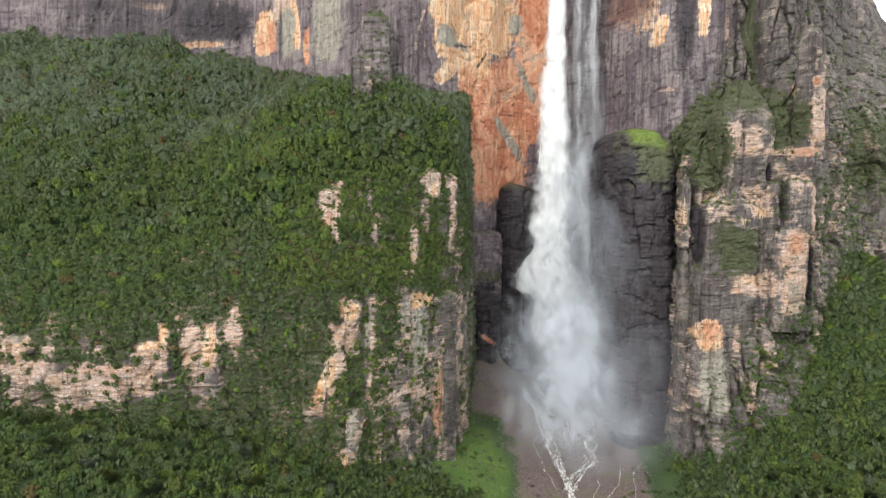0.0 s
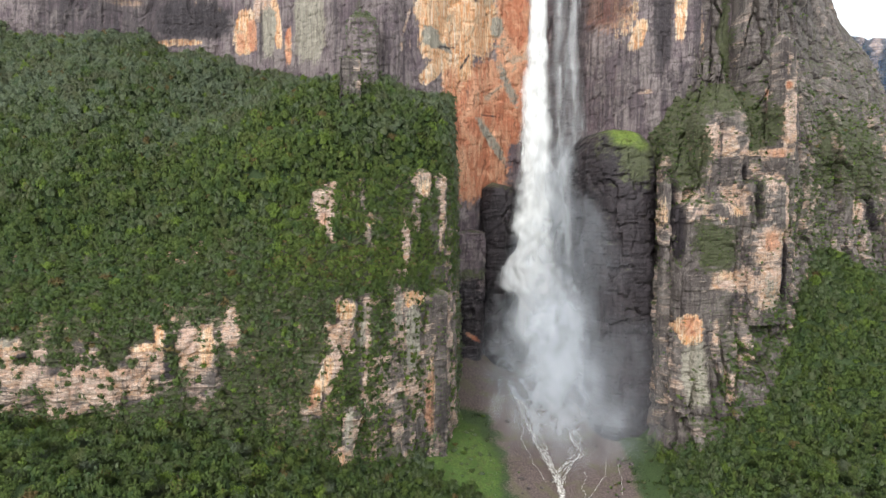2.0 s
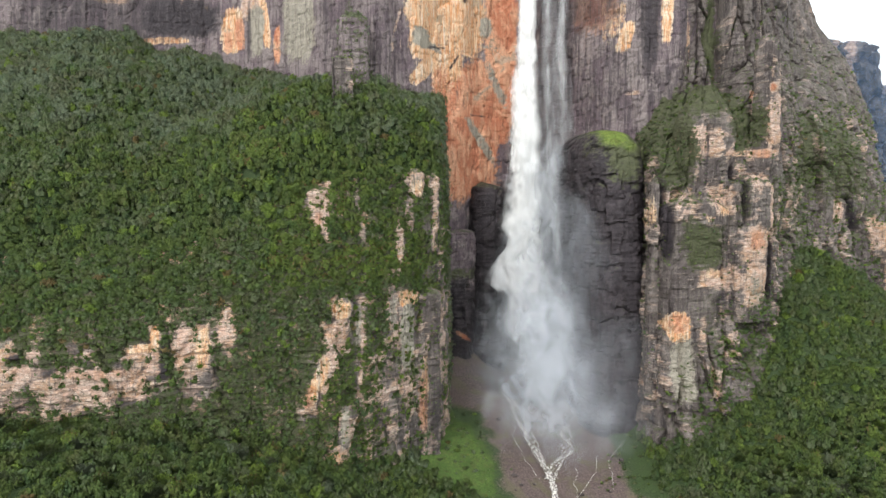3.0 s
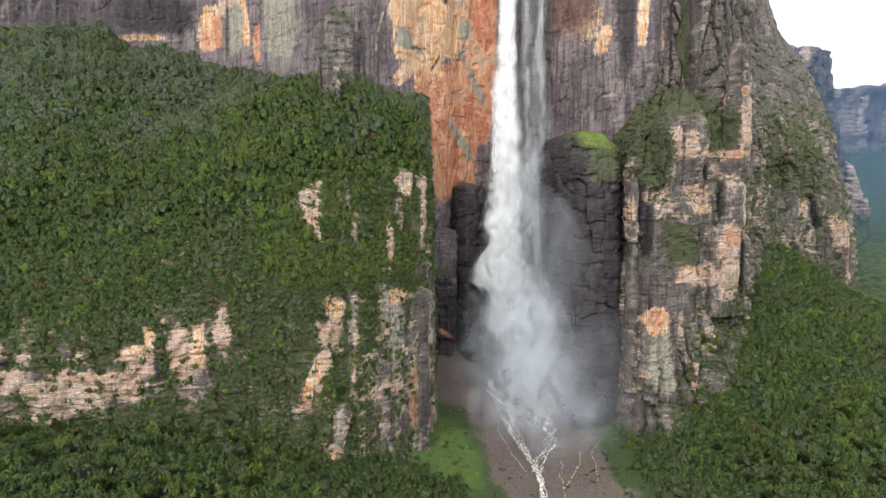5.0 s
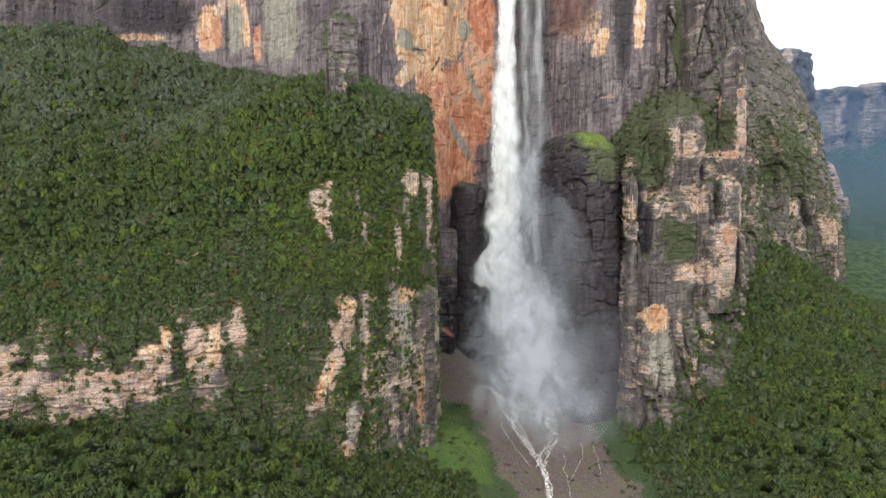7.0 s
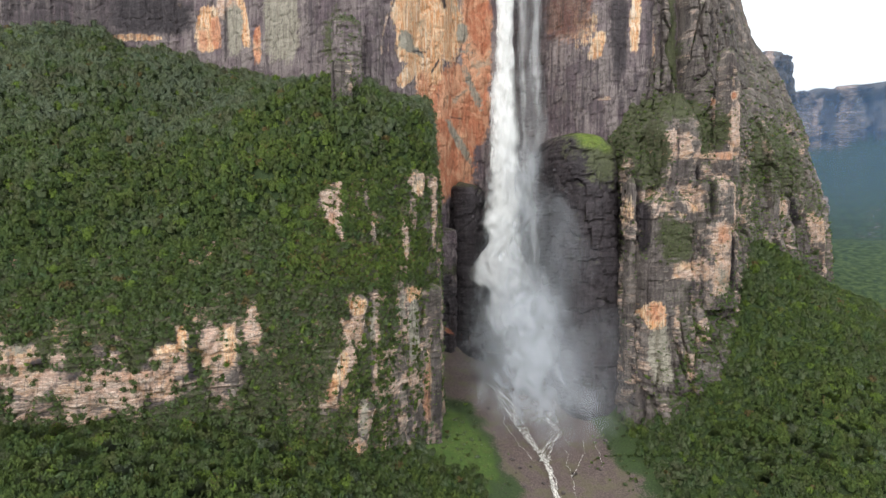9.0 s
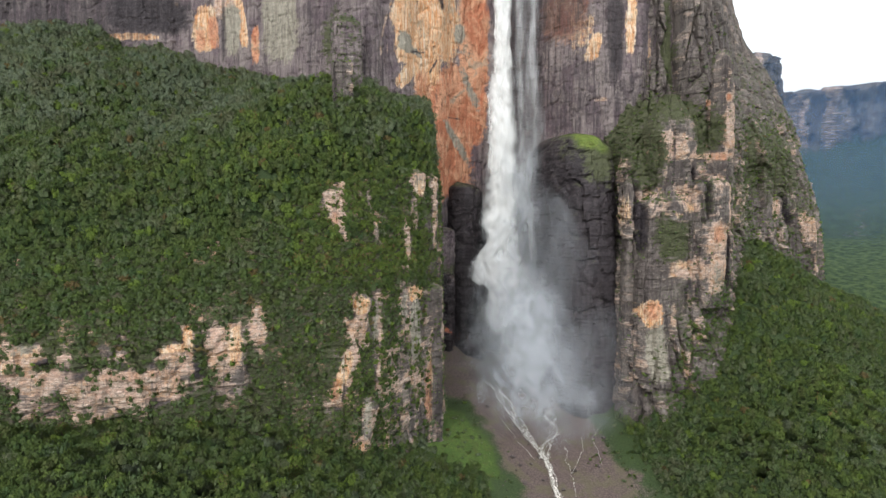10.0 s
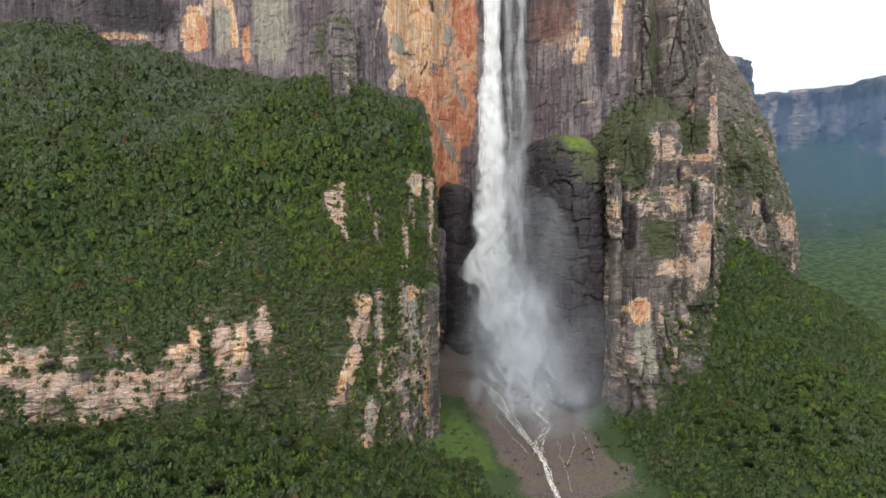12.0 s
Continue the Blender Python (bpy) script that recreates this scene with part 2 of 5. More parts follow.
    return s.done(s.principled(color, s.ramp(wet_shade, 0, 1, 0.9, 0.55), s.bump(relief, 1.0, 1.8), 0.2))


def ground_material():
    """Forest floor, grass (grass), distant woods (woods) and bare brown scree (scree)."""
    s = Shader("forest_floor")
    fine = s.noise(s.place(0.5, 0.5, 0.5), 6, 0.7)
    broad = s.noise(s.place(0.05, 0.05, 0.05), 4, 0.6)
    soil = s.mix(s.ramp(fine, 0.3, 0.7), (0.030, 0.048, 0.021), (0.066, 0.094, 0.040))
    grass = s.mix(s.ramp(broad, 0.35, 0.65), (0.084, 0.142, 0.034), (0.125, 0.185, 0.046))
    grass = s.mix(s.ramp(fine, 0.38, 0.62), grass, (0.045, 0.080, 0.022))
    tuft = s.noise(s.place(0.16, 0.16, 0.16), 5, 0.7)
    grass = s.mix(s.ramp(tuft, 0.48, 0.66, 0.0, 0.7), grass, (0.085, 0.092, 0.035))
    scree = s.mix(s.ramp(fine, 0.35, 0.68), (0.082, 0.062, 0.058), (0.185, 0.140, 0.126))
    scree = s.mix(s.ramp(broad, 0.45, 0.65, 0.0, 0.6), scree, (0.13, 0.12, 0.07))
    clump = s.noise(s.place(0.045, 0.045, 0.045), 5, 0.65)
    woods = s.mix(s.ramp(clump, 0.35, 0.65), (0.028, 0.05, 0.02), (0.085, 0.12, 0.04))
    lift = s.math("MULTIPLY", s.math("SUBTRACT", fine, 0.5), 0.9)
    color = s.mix(s.ramp(s.math("ADD", s.at("grass"), lift), 0.3, 0.7), soil, grass)
    color = s.mix(s.ramp(s.math("ADD", s.at("scree"), lift), 0.3, 0.7), color, scree)
    color = s.mix(s.at("woods"), color, woods)
    height = s.math("ADD", fine, s.math("MULTIPLY", s.math("MULTIPLY", clump, s.at("woods")), 9.0))
    return s.done(s.principled(color, 0.9, s.bump(height, 0.9, 1.2), 0.15))


def leaf_material(name):
    """Leaf tufts: tint runs from pale blue-green, which paints haze into far crowns, over mid green to yellow-green and
    russet flush.
    """
    s = Shader(name)
    tint = s.at("tint")
    fine = s.noise(s.place(0.5, 0.5, 0.5), 3, 0.6)
    broad = s.noise(s.place(0.014, 0.014, 0.014), 4, 0.6)
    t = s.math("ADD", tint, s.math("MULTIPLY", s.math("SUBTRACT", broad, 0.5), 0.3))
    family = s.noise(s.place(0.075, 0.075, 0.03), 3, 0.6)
    # low tints carry the haze of the far slope in the leaf colour
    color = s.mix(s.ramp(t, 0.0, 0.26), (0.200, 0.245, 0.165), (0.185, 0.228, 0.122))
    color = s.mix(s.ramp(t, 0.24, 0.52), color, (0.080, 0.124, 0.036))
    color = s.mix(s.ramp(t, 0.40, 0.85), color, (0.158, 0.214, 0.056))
    color = s.mix(s.ramp(family, 0.52, 0.70, 0.0, 0.6), color, (0.140, 0.146, 0.062))
    kin = s.noise(s.place(0.022, 0.022, 0.022), 3, 0.65)
    color = s.mix(s.math("MULTIPLY", s.ramp(kin, 0.50, 0.66, 0.0, 0.55), s.ramp(t, 0.50, 0.34)), color, (0.158, 0.152, 0.092))
    color = s.mix(s.ramp(family, 0.46, 0.32, 0.0, 0.5), color, (0.058, 0.120, 0.056))
    color = s.mix(s.ramp(tint, 0.88, 0.97), color, (0.19, 0.28, 0.045))
    color = s.mix(s.ramp(tint, 0.972, 0.985), color, (0.20, 0.150, 0.065))
    color = s.mix(s.ramp(fine, 0.3, 0.7, 0.0, 0.25), color, s.mix(0.35, color, (0.015, 0.030, 0.012)))
    speck = s.noise(s.place(0.9, 0.9, 0.9), 4, 0.75)
    color = s.mix(s.ramp(speck, 0.50, 0.68, 0.0, 0.75), color, s.mix(1.0, color, (1.75, 1.7, 1.5), "MULTIPLY"))
    color = s.mix(s.ramp(speck, 0.48, 0.34, 0.0, 0.6), color, s.mix(1.0, color, (0.5, 0.55, 0.55), "MULTIPLY"))
    rough_ = s.n.new("ShaderNodeVectorMath")
    rough_.operation = "MULTIPLY_ADD"
    s.l.new(s.tone(s.place(0.7, 0.7, 0.7)), rough_.inputs[0])
    rough_.inputs[1].default_value = (1.6, 1.6, 1.6)
    lift = s.n.new("ShaderNodeVectorMath")
    lift.inputs[1].default_value = (-0.8, -0.8, -0.72)
    s.l.new(s.way("puff"), lift.inputs[0])
    s.l.new(lift.outputs[0], rough_.inputs[2])
    level = s.n.new("ShaderNodeVectorMath")
    level.operation = "NORMALIZE"
    s.l.new(rough_.outputs[0], level.inputs[0])
    leaf = s.principled(color, 0.6, level.outputs[0], 0.2)
    thin = s.simple("ShaderNodeBsdfTranslucent", color)
    return s.done(s.blend(0.46, leaf, thin))


def bark_material():
    s = Shader("pale_bark")
    fine = s.noise(s.place(1.5, 1.5, 0.6), 4, 0.6)
    return s.done(s.principled(s.mix(fine, (0.14, 0.12, 0.095), (0.34, 0.31, 0.26)), 0.85))


def water_material(name, thick, stretch, lo, hi, color, slow=0.4):
    """White falling water or drifting spray: its cover thins out by noise and towards its rim (cover)."""
    s = Shader(name)
    a = s.noise(s.place(*stretch), 6, 0.6, 0.5)
    b = s.noise(s.place(0.03, 0.03, 0.018), 5, 0.6, 0.8)
    rough = s.math("ADD", s.math("MULTIPLY", a, 1 - slow), s.math("MULTIPLY", b, slow))
    body = s.math("ADD", s.math("MULTIPLY", s.math("SUBTRACT", rough, 0.5), 2.2), s.at("cover"))
    cover = s.math("MULTIPLY", s.ramp(body, lo, hi), s.ramp(s.at("cover"), 0.0, 0.30))
    cover = s.math("MULTIPLY", cover, thick)
    white = s.blend(0.2, s.simple("ShaderNodeBsdfDiffuse", color), s.simple("ShaderNodeBsdfTranslucent", color))
    return s.done(s.blend(cover, s.simple("ShaderNodeBsdfTransparent", (1, 1, 1)), white))


ROCK_WALL = rock_material("violet_sandstone", (0.155, 0.118, 0.130), (0.26, 0.218, 0.210), (0.080, 0.060, 0.070), 1.0, 0.15, 0.5, 0.016, 2.2)
ROCK_TOWER = rock_material("lichen_sandstone", (0.112, 0.092, 0.086), (0.200, 0.172, 0.156), (0.052, 0.042, 0.044), masonry=0.85)
ROCK_FAR = rock_material("distant_sandstone", (0.070, 0.066, 0.068), (0.135, 0.125, 0.118), (0.045, 0.042, 0.045), 5.0, green=((0.030, 0.052, 0.028), (0.060, 0.092, 0.044)))
FLOOR = ground_material()
LEAF = leaf_material("leaves")
BARK = bark_material()
WATER = water_material("falling_water", 1.0, (0.13, 0.13, 0.024), 0.05, 0.75, (0.97, 0.97, 0.955))
BILLOW = water_material("billowing_water", 0.9, (0.075, 0.075, 0.035), 0.10, 1.15, (0.88, 0.88, 0.87), 0.5)
SPRAY = water_material("thick_spray", 0.52, (0.04, 0.04, 0.02), 0.15, 1.5, (0.68, 0.71, 0.75), 0.6)
VEIL = water_material("thin_water", 0.58, (0.09, 0.09, 0.014), 0.45, 1.6, (0.92, 0.93, 0.94), 0.25)
GAUZE = water_material("gauzy_water", 0.33, (0.10, 0.10, 0.012), 0.5, 1.6, (0.88, 0.89, 0.91), 0.3)
MIST = water_material("spray_mist", 0.72, (0.028, 0.028, 0.02), 0.1, 1.7, (0.64, 0.67, 0.72), 0.6)
HAZY = water_material("faint_mist", 0.22, (0.02, 0.02, 0.016), 0.1, 1.6, (0.66, 0.69, 0.75), 0.6)
FROTH = water_material("white_rapids", 1.0, (0.42, 0.42, 0.3), 0.70, 1.25, (0.90, 0.86, 0.80), 0.1)


# ---- rock sheets ----
def rugged(g, deep=1.0, seed=0, block=7.0, split=1.0, beds=1.0, bold=1.0):
    """Buttresses, joints, ledges and blocks for a rock sheet: moves the grid along its normals. Also one value per block."""
    n = normals(g)
    n = n * np.array([1, 1, 0.2])
    x, y, z = g[..., 0], g[..., 1], g[..., 2]
    mid = g[g.shape[0] // 2]
    run = np.concatenate([[0], np.cumsum(np.hypot(*np.diff(mid[:, :2], axis=0).T))])
    s = np.broadcast_to(run, x.shape)
    wob = fbm(s / 28, seed, z / 28, seed + 40, 3)
    big = fbm((s + 12 * wob) / 75, seed, z / 240, seed, 3)
    joint, col = worley((s + 6 * wob) / 24, (z + 20 * wob) / 95, seed + 1)
    crack, piece = worley((s + 5 * wob) / (block * 1.5), (z + 5 * wob + 60 * col) / (block * 0.8), seed + 2)
    bed = (z + 3 * wob) / 5.5 + 3 * col
    bed = np.abs(2 * (bed - np.floor(bed)) - 1)
    shelf = (z + 9 * wob) / 34 + 2.2 * col
    shelf = shelf - np.floor(shelf)
    d = 15 * big + 8.0 * bold * (col - 0.5) - 5.5 * split * bold * (1 - smooth(0, 0.14, joint)) + 3.6 * beds * smooth(0.0, 0.25, 1 - shelf) * smooth(0, 0.05, shelf) - 1.8
    d = d + 2.6 * (piece - 0.5) - 0.7 * split * (1 - smooth(0, 0.12, crack)) + 0.7 * beds * smooth(0.2, 0.6, bed) + 1.0 * fbm(s / 6, seed, z / 5, seed + 11, 3)
    return g + n * (deep * d)[..., None], np.clip(0.55 * piece + 0.45 * col, 0, 1)


# deep upright joints in the tower: x, low, high, half width, depth
FISSURES = [(287, 268, 384, 3.4, 15), (371, 312, 384, 3.2, 12), (338, 396, 436, 1.6, 5), (408, 222, 306, 3.2, 12), (438, 380, 505, 3.4, 14), (604, 298, 350, 8.0, 15), (318, 352, 420, 2.2, 8), (352, 250, 300, 1.8, 5), (461, 470, 620, 3.4, 12), (505, 500, 640, 3.6, 10),
            (425, 300, 380, 2.0, 8), (300, 90, 180, 1.8, 5), (546, 350, 470, 3.5, 9), (322, 90, 200, 2.0, 6)]


def fissured(g):
    """Opens the tower's joints in a sheet that faces the open side."""
    x, z = g[..., 0], g[..., 2]
    back = np.zeros_like(x)
    for fx, lo, hi, w, depth in FISSURES:
        line = fx + 2.5 * fbm(0 * z, fx, z / 16, 57, 3)
        back = np.maximum(back, depth * np.exp(-((x - line) / w) ** 4) * smooth(lo - 6, lo + 8, z) * smooth(hi + 6, hi - 8, z))
    return g + back[..., None] * np.array([0, 1.0, 0])


def patch(x, z, blobs, seed=0, rough=0.7):
    """Ragged stains: (x, z, half width, half height, strength) each, and a tilt in degrees where they slant; 0 to 1."""
    total = np.zeros_like(x)
    wx, wz = fbm(x / 11, seed, z / 11, seed, 4), fbm(x / 11, seed + 5, z / 11, seed + 3, 4)
    wob = rough * (0.5 * fbm(x / 13, 0, z / 20, seed + 8, 5) + 0.22 * blocks((x + 6 * wx) / 3.1, 0, (z + 6 * wz) / 2.3, seed + 9) + 0.15 * blocks((x + 9 * wz) / 8, 0, (z + 9 * wx) / 5, seed + 19))
    for bx, bz, rx, rz, strength, *tilt in blobs:
        c, s_ = math.cos(radians(tilt[0] if tilt else 0)), math.sin(radians(tilt[0] if tilt else 0))
        ax_, az_ = ((x - bx) * c - (z - bz) * s_) / rx, ((x - bx) * s_ + (z - bz) * c) / rz
        r = (np.abs(ax_) ** 3 + np.abs(az_) ** 3) ** (1 / 3)
        total = np.maximum(total, strength * smooth(1.45, 0.6, r + wob))
    return total


def rock_mesh(name, g, piece, material, warm=(), red=(), ochre=(), pale=(), wet_shade=(), moss=(), lush=(), base=0.0, green=0.0, damp=0.0, seed=0, rough=0.7):
    x, y, z = g[..., 0], g[..., 1], g[..., 2]
    up = smooth(0.25, 0.7, normals(g)[..., 2])
    mossy = np.maximum(patch(x, z, moss, seed + 1), up * 0.5 + green)
    return mesh_of(name, g, grid_faces(*g.shape[:2]), material, False, piece=piece,
                   warm=np.maximum(patch(x, z, warm, seed + 2, rough), base), red=patch(x, z, red, seed + 3, rough), ochre=patch(x, z, ochre, seed + 5, rough),
                   pale=patch(x, z, pale, seed + 6, rough), wet_shade=np.maximum(patch(x, z, wet_shade, seed + 4, rough), damp), moss=mossy, lush=patch(x, z, lush, seed + 7, 0.4))


def levels(plan, tiers):
    """Rows of a loft: the same plan line at several heights, each (z, shift x, shift y)."""
    return [[(x + dx, y + dy, z) for x, y in plan] for z, dx, dy in tiers]


# the great wall behind all
BACK = [(-1150, 880), (-800, 960), (-560, 1000), (-448, 1030), (-377, 1016), (-304, 1020), (-255, 998), (-205, 956), (-140, 900),
        (-95, 858), (-56, 814), (-28, 838), (5, 860), (32, 897), (68, 912), (97, 945), (160, 962), (215, 925), (250, 872), (290, 840),
        (335, 834), (375, 830), (405, 835), (430, 870), (470, 980), (560, 1150)]
g, piece = rugged(loft(levels(BACK, [(20, 0, 4), (365, 0, 0), (640, 0, 6), (960, 0, 30)]), [12, 6] + [3.2] * 21 + [4, 8], [5, 3.2, 12]), 0.42, 1, 20, 0.6, 0.7)
structure("cliff_back", rock_mesh("cliff_back", g, piece, ROCK_WALL,
    warm=[(-469, 653, 28, 6, 0.9), (-250, 640, 18, 24, 0.8), (290, 490, 8, 2.5, 1.0), (60, 640, 40, 60, 0.6), (-30, 575, 2, 22, 0.8, 14), (-36, 540, 1.5, 6, 0.9), (-26, 548, 1.5, 8, 0.8)],
    ochre=[(8, 600, 24, 66, 1.0), (58, 614, 46, 60, 1.0), (14, 530, 9, 34, 1.0, 38), (44, 525, 24, 46, 0.9), (-280, 606, 18, 32, 1.0), (-330, 630, 16, 16, 0.7), (-225, 610, 7, 40, 0.9, -8), (-388, 589, 36, 5, 1.0), (-355, 645, 22, 6, 1.0),
           (281, 566, 9, 22, 0.75, 12), (272, 590, 8, 26, 0.5, 20), (337, 606, 8, 50, 0.8, 4), (262, 600, 8, 40, 0.45), (362, 560, 3, 40, 0.55), (322, 570, 2, 24, 0.5)],
    red=[(74, 430, 46, 84, 1.0), (108, 492, 42, 60, 1.0), (130, 600, 24, 110, 1.0), (-268, 600, 9, 24, 0.7), (34, 500, 16, 36, 0.5), (-204, 574, 6, 26, 1.0), (250, 620, 28, 40, 0.5), (-288, 590, 8, 18, 0.6)],
    pale=[(-168, 600, 24, 60, 1.0), (-238, 600, 13, 40, 0.9), (2, 563, 12, 14, 1.0), (104, 604, 10, 15, 0.9), (122, 520, 8, 34, 0.7, -28), (94, 437, 8, 40, 0.75, -36), (20, 556, 16, 5, 0.7, 20), (112, 575, 18, 3, 0.6)],
    # wet rock by the fall, dark bands, and cracks drawn as thin dark lines
    wet_shade=[(150, 190, 105, 150, 1.0), (206, 520, 24, 400, 0.7), (235, 500, 60, 60, 0.45), (270, 530, 60, 24, 0.4), (312, 590, 15, 70, 0.75), (240, 640, 40, 60, 0.6), (345, 500, 40, 30, 0.5), (-470, 630, 140, 60, 0.6), (-365, 625, 60, 30, 1.0),
         (-252, 600, 4, 50, 0.6), (-125, 590, 14, 80, 0.4), (-48, 570, 22, 90, 0.35), (-100, 600, 8, 60, 0.4), (362, 590, 14, 60, 0.5), (25, 556, 14, 1.6, 0.9, -12), (52, 540, 1.6, 14, 0.9, 30), (57, 500, 1.3, 26, 0.8), (72, 536, 7, 1.4, 0.8), (88, 505, 12, 1.0, 0.7), (92, 470, 16, 1.0, 0.7),
         (66, 640, 4, 14, 0.9, -20)],
    moss=[(388, 560, 12, 100, 1.0), (-100, 565, 12, 40, 0.7)],
    seed=20, rough=0.42), "towering sandstone cliff wall streaked orange, grey and violet")

# the dark buttress with a mossy crown beside the fall, and the lower boss across from it
DARK = [(205, 905), (207, 850), (214, 812), (232, 790), (256, 784), (278, 792), (296, 830)]
g, piece = rugged(loft([[(x, y - 14 * k, z + (1 - min(k, 1)) * 6 * math.sin(x * 0.05)) for x, y in DARK] for z, k in ((20, 2.6), (200, 2.2), (330, 1.2), (400, 0))]
                + [[(246 + (x - 246) * f, 834 + (y - 834) * f, z) for x, y in DARK] for f, z in ((0.86, 420), (0.6, 432), (0.1, 438))], 2.6, 2.6), 0.5, 5, 9, 0.5, 1.5, 1.2)
structure("cliff_middle", rock_mesh("cliff_middle", g, piece, ROCK_WALL, damp=0.9, moss=[(262, 398, 26, 32, 0.9), (245, 410, 30, 14, 0.6)], lush=[(249, 426, 18, 13, 0.9), (264, 416, 12, 8, 0.6, 30)], seed=30),
          "dark wet rock buttress with a bright mossy crown")
BOSS = [(70, 960), (74, 925), (90, 908), (110, 905), (130, 920), (140, 960)]
g, piece = rugged(loft([[(x, y + dy, z) for x, y in BOSS] for z, dy in ((20, -14), (200, -6), (300, 0))]
                + [[(97 + (x - 97) * f, 950 + (y - 950) * f, z) for x, y in BOSS] for f, z in ((0.98, 345), (0.86, 364), (0.1, 372))], 2.8, 2.8), 0.8, 6, 14, 0.5, 0.8, 1.2)
structure("cliff_boss", rock_mesh("cliff_boss", g, piece, ROCK_WALL, damp=0.9, red=[(80, 135, 22, 8, 1.0)], moss=[(92, 372, 18, 8, 0.7)], seed=33),
          "rounded black wet rock boss beside the falling water")
LEDGE = [(14, 940), (24, 900), (52, 886), (78, 894), (90, 945)]
g, piece = rugged(loft([[(x, y + dy, z) for x, y in LEDGE] for z, dy in ((20, -6), (240, 0), (290, 0))]
                + [[(54 + (x - 54) * f, 930 + (y - 930) * f, z) for x, y in LEDGE] for f, z in ((0.93, 299), (0.5, 303), (0.1, 304))], 2.6, 2.4), 0.5, 7, 9, 0.8, 1.6)
RUST = [(66, 150, 15, 3.5, 0.7, 35)]
me = rock_mesh("cliff_ledge", g, piece, ROCK_WALL, wet_shade=[(54, 130, 80, 110, 1.0)], red=RUST, base=0.2, moss=[(54, 240, 60, 8, 0.7)], seed=35)
me.attributes["wet_shade"].data.foreach_set("value", (patch(g[..., 0], g[..., 2], [(54, 130, 80, 110, 1.0)], 39) * (1 - patch(g[..., 0], g[..., 2], RUST, 38))).astype(np.float32).ravel())
structure("cliff_ledge", me, "flat-topped ledge of thin grey rock beds above dark wet stone")

# the tower on the far bank of the gorge: pale blocks and ledges below, a leaning flank above
TOWER_LOW = [
    (20, (300, 850), (268, 740), (275, 690), (320, 672), (385, 660), (470, 690), (590, 740), (700, 800), (800, 950)),
    (104, (300, 850), (272, 745), (280, 706), (325, 690), (385, 678), (470, 712), (580, 770), (690, 830), (780, 980)),
    (207, (300, 855), (276, 750), (284, 722), (320, 712), (372, 710), (473, 746), (560, 790), (672, 830), (740, 990)),
    (300, (300, 860), (278, 752), (285, 728), (330, 722), (388, 712), (470, 772), (560, 815), (665, 838), (740, 990)),
    (350, (300, 860), (280, 752), (286, 734), (330, 732), (392, 722), (480, 785), (580, 835), (690, 872), (770, 1030))]
TOWER_HIGH = [
    (425, (305, 862), (300, 780), (318, 765), (345, 762), (398, 752), (475, 795), (560, 830), (730, 945), (810, 1110)),
    (490, (320, 862), (345, 815), (365, 806), (385, 796), (423, 770), (480, 812), (580, 890), (780, 1030), (860, 1200)),
    (560, (320, 862), (360, 832), (375, 824), (400, 816), (440, 806), (490, 850), (610, 960), (822, 1115), (900, 1300)),
    (632, (325, 865), (362, 836), (378, 830), (405, 818), (445, 815), (500, 870), (640, 1020), (852, 1195), (920, 1350))]
TOWER_TOP = [
    (740, (325, 870), (364, 840), (380, 836), (408, 828), (450, 835), (510, 900), (650, 1060), (826, 1262), (880, 1420)),
    (950, (325, 890), (364, 850), (382, 846), (410, 840), (455, 860), (520, 940), (650, 1100), (800, 1320), (860, 1500))]
g, piece = rugged(loft([[(x, y, row[0]) for x, y in row[1:]] for row in TOWER_LOW + TOWER_HIGH + TOWER_TOP], [3, 1.8, 1.8, 1.8, 1.8, 2.2, 3, 5], [4, 1.9, 1.9, 1.9, 1.9, 1.9, 1.9, 2.5, 6, 14]), 0.66, 9, 8, 1.6, 1.3, 1.5)
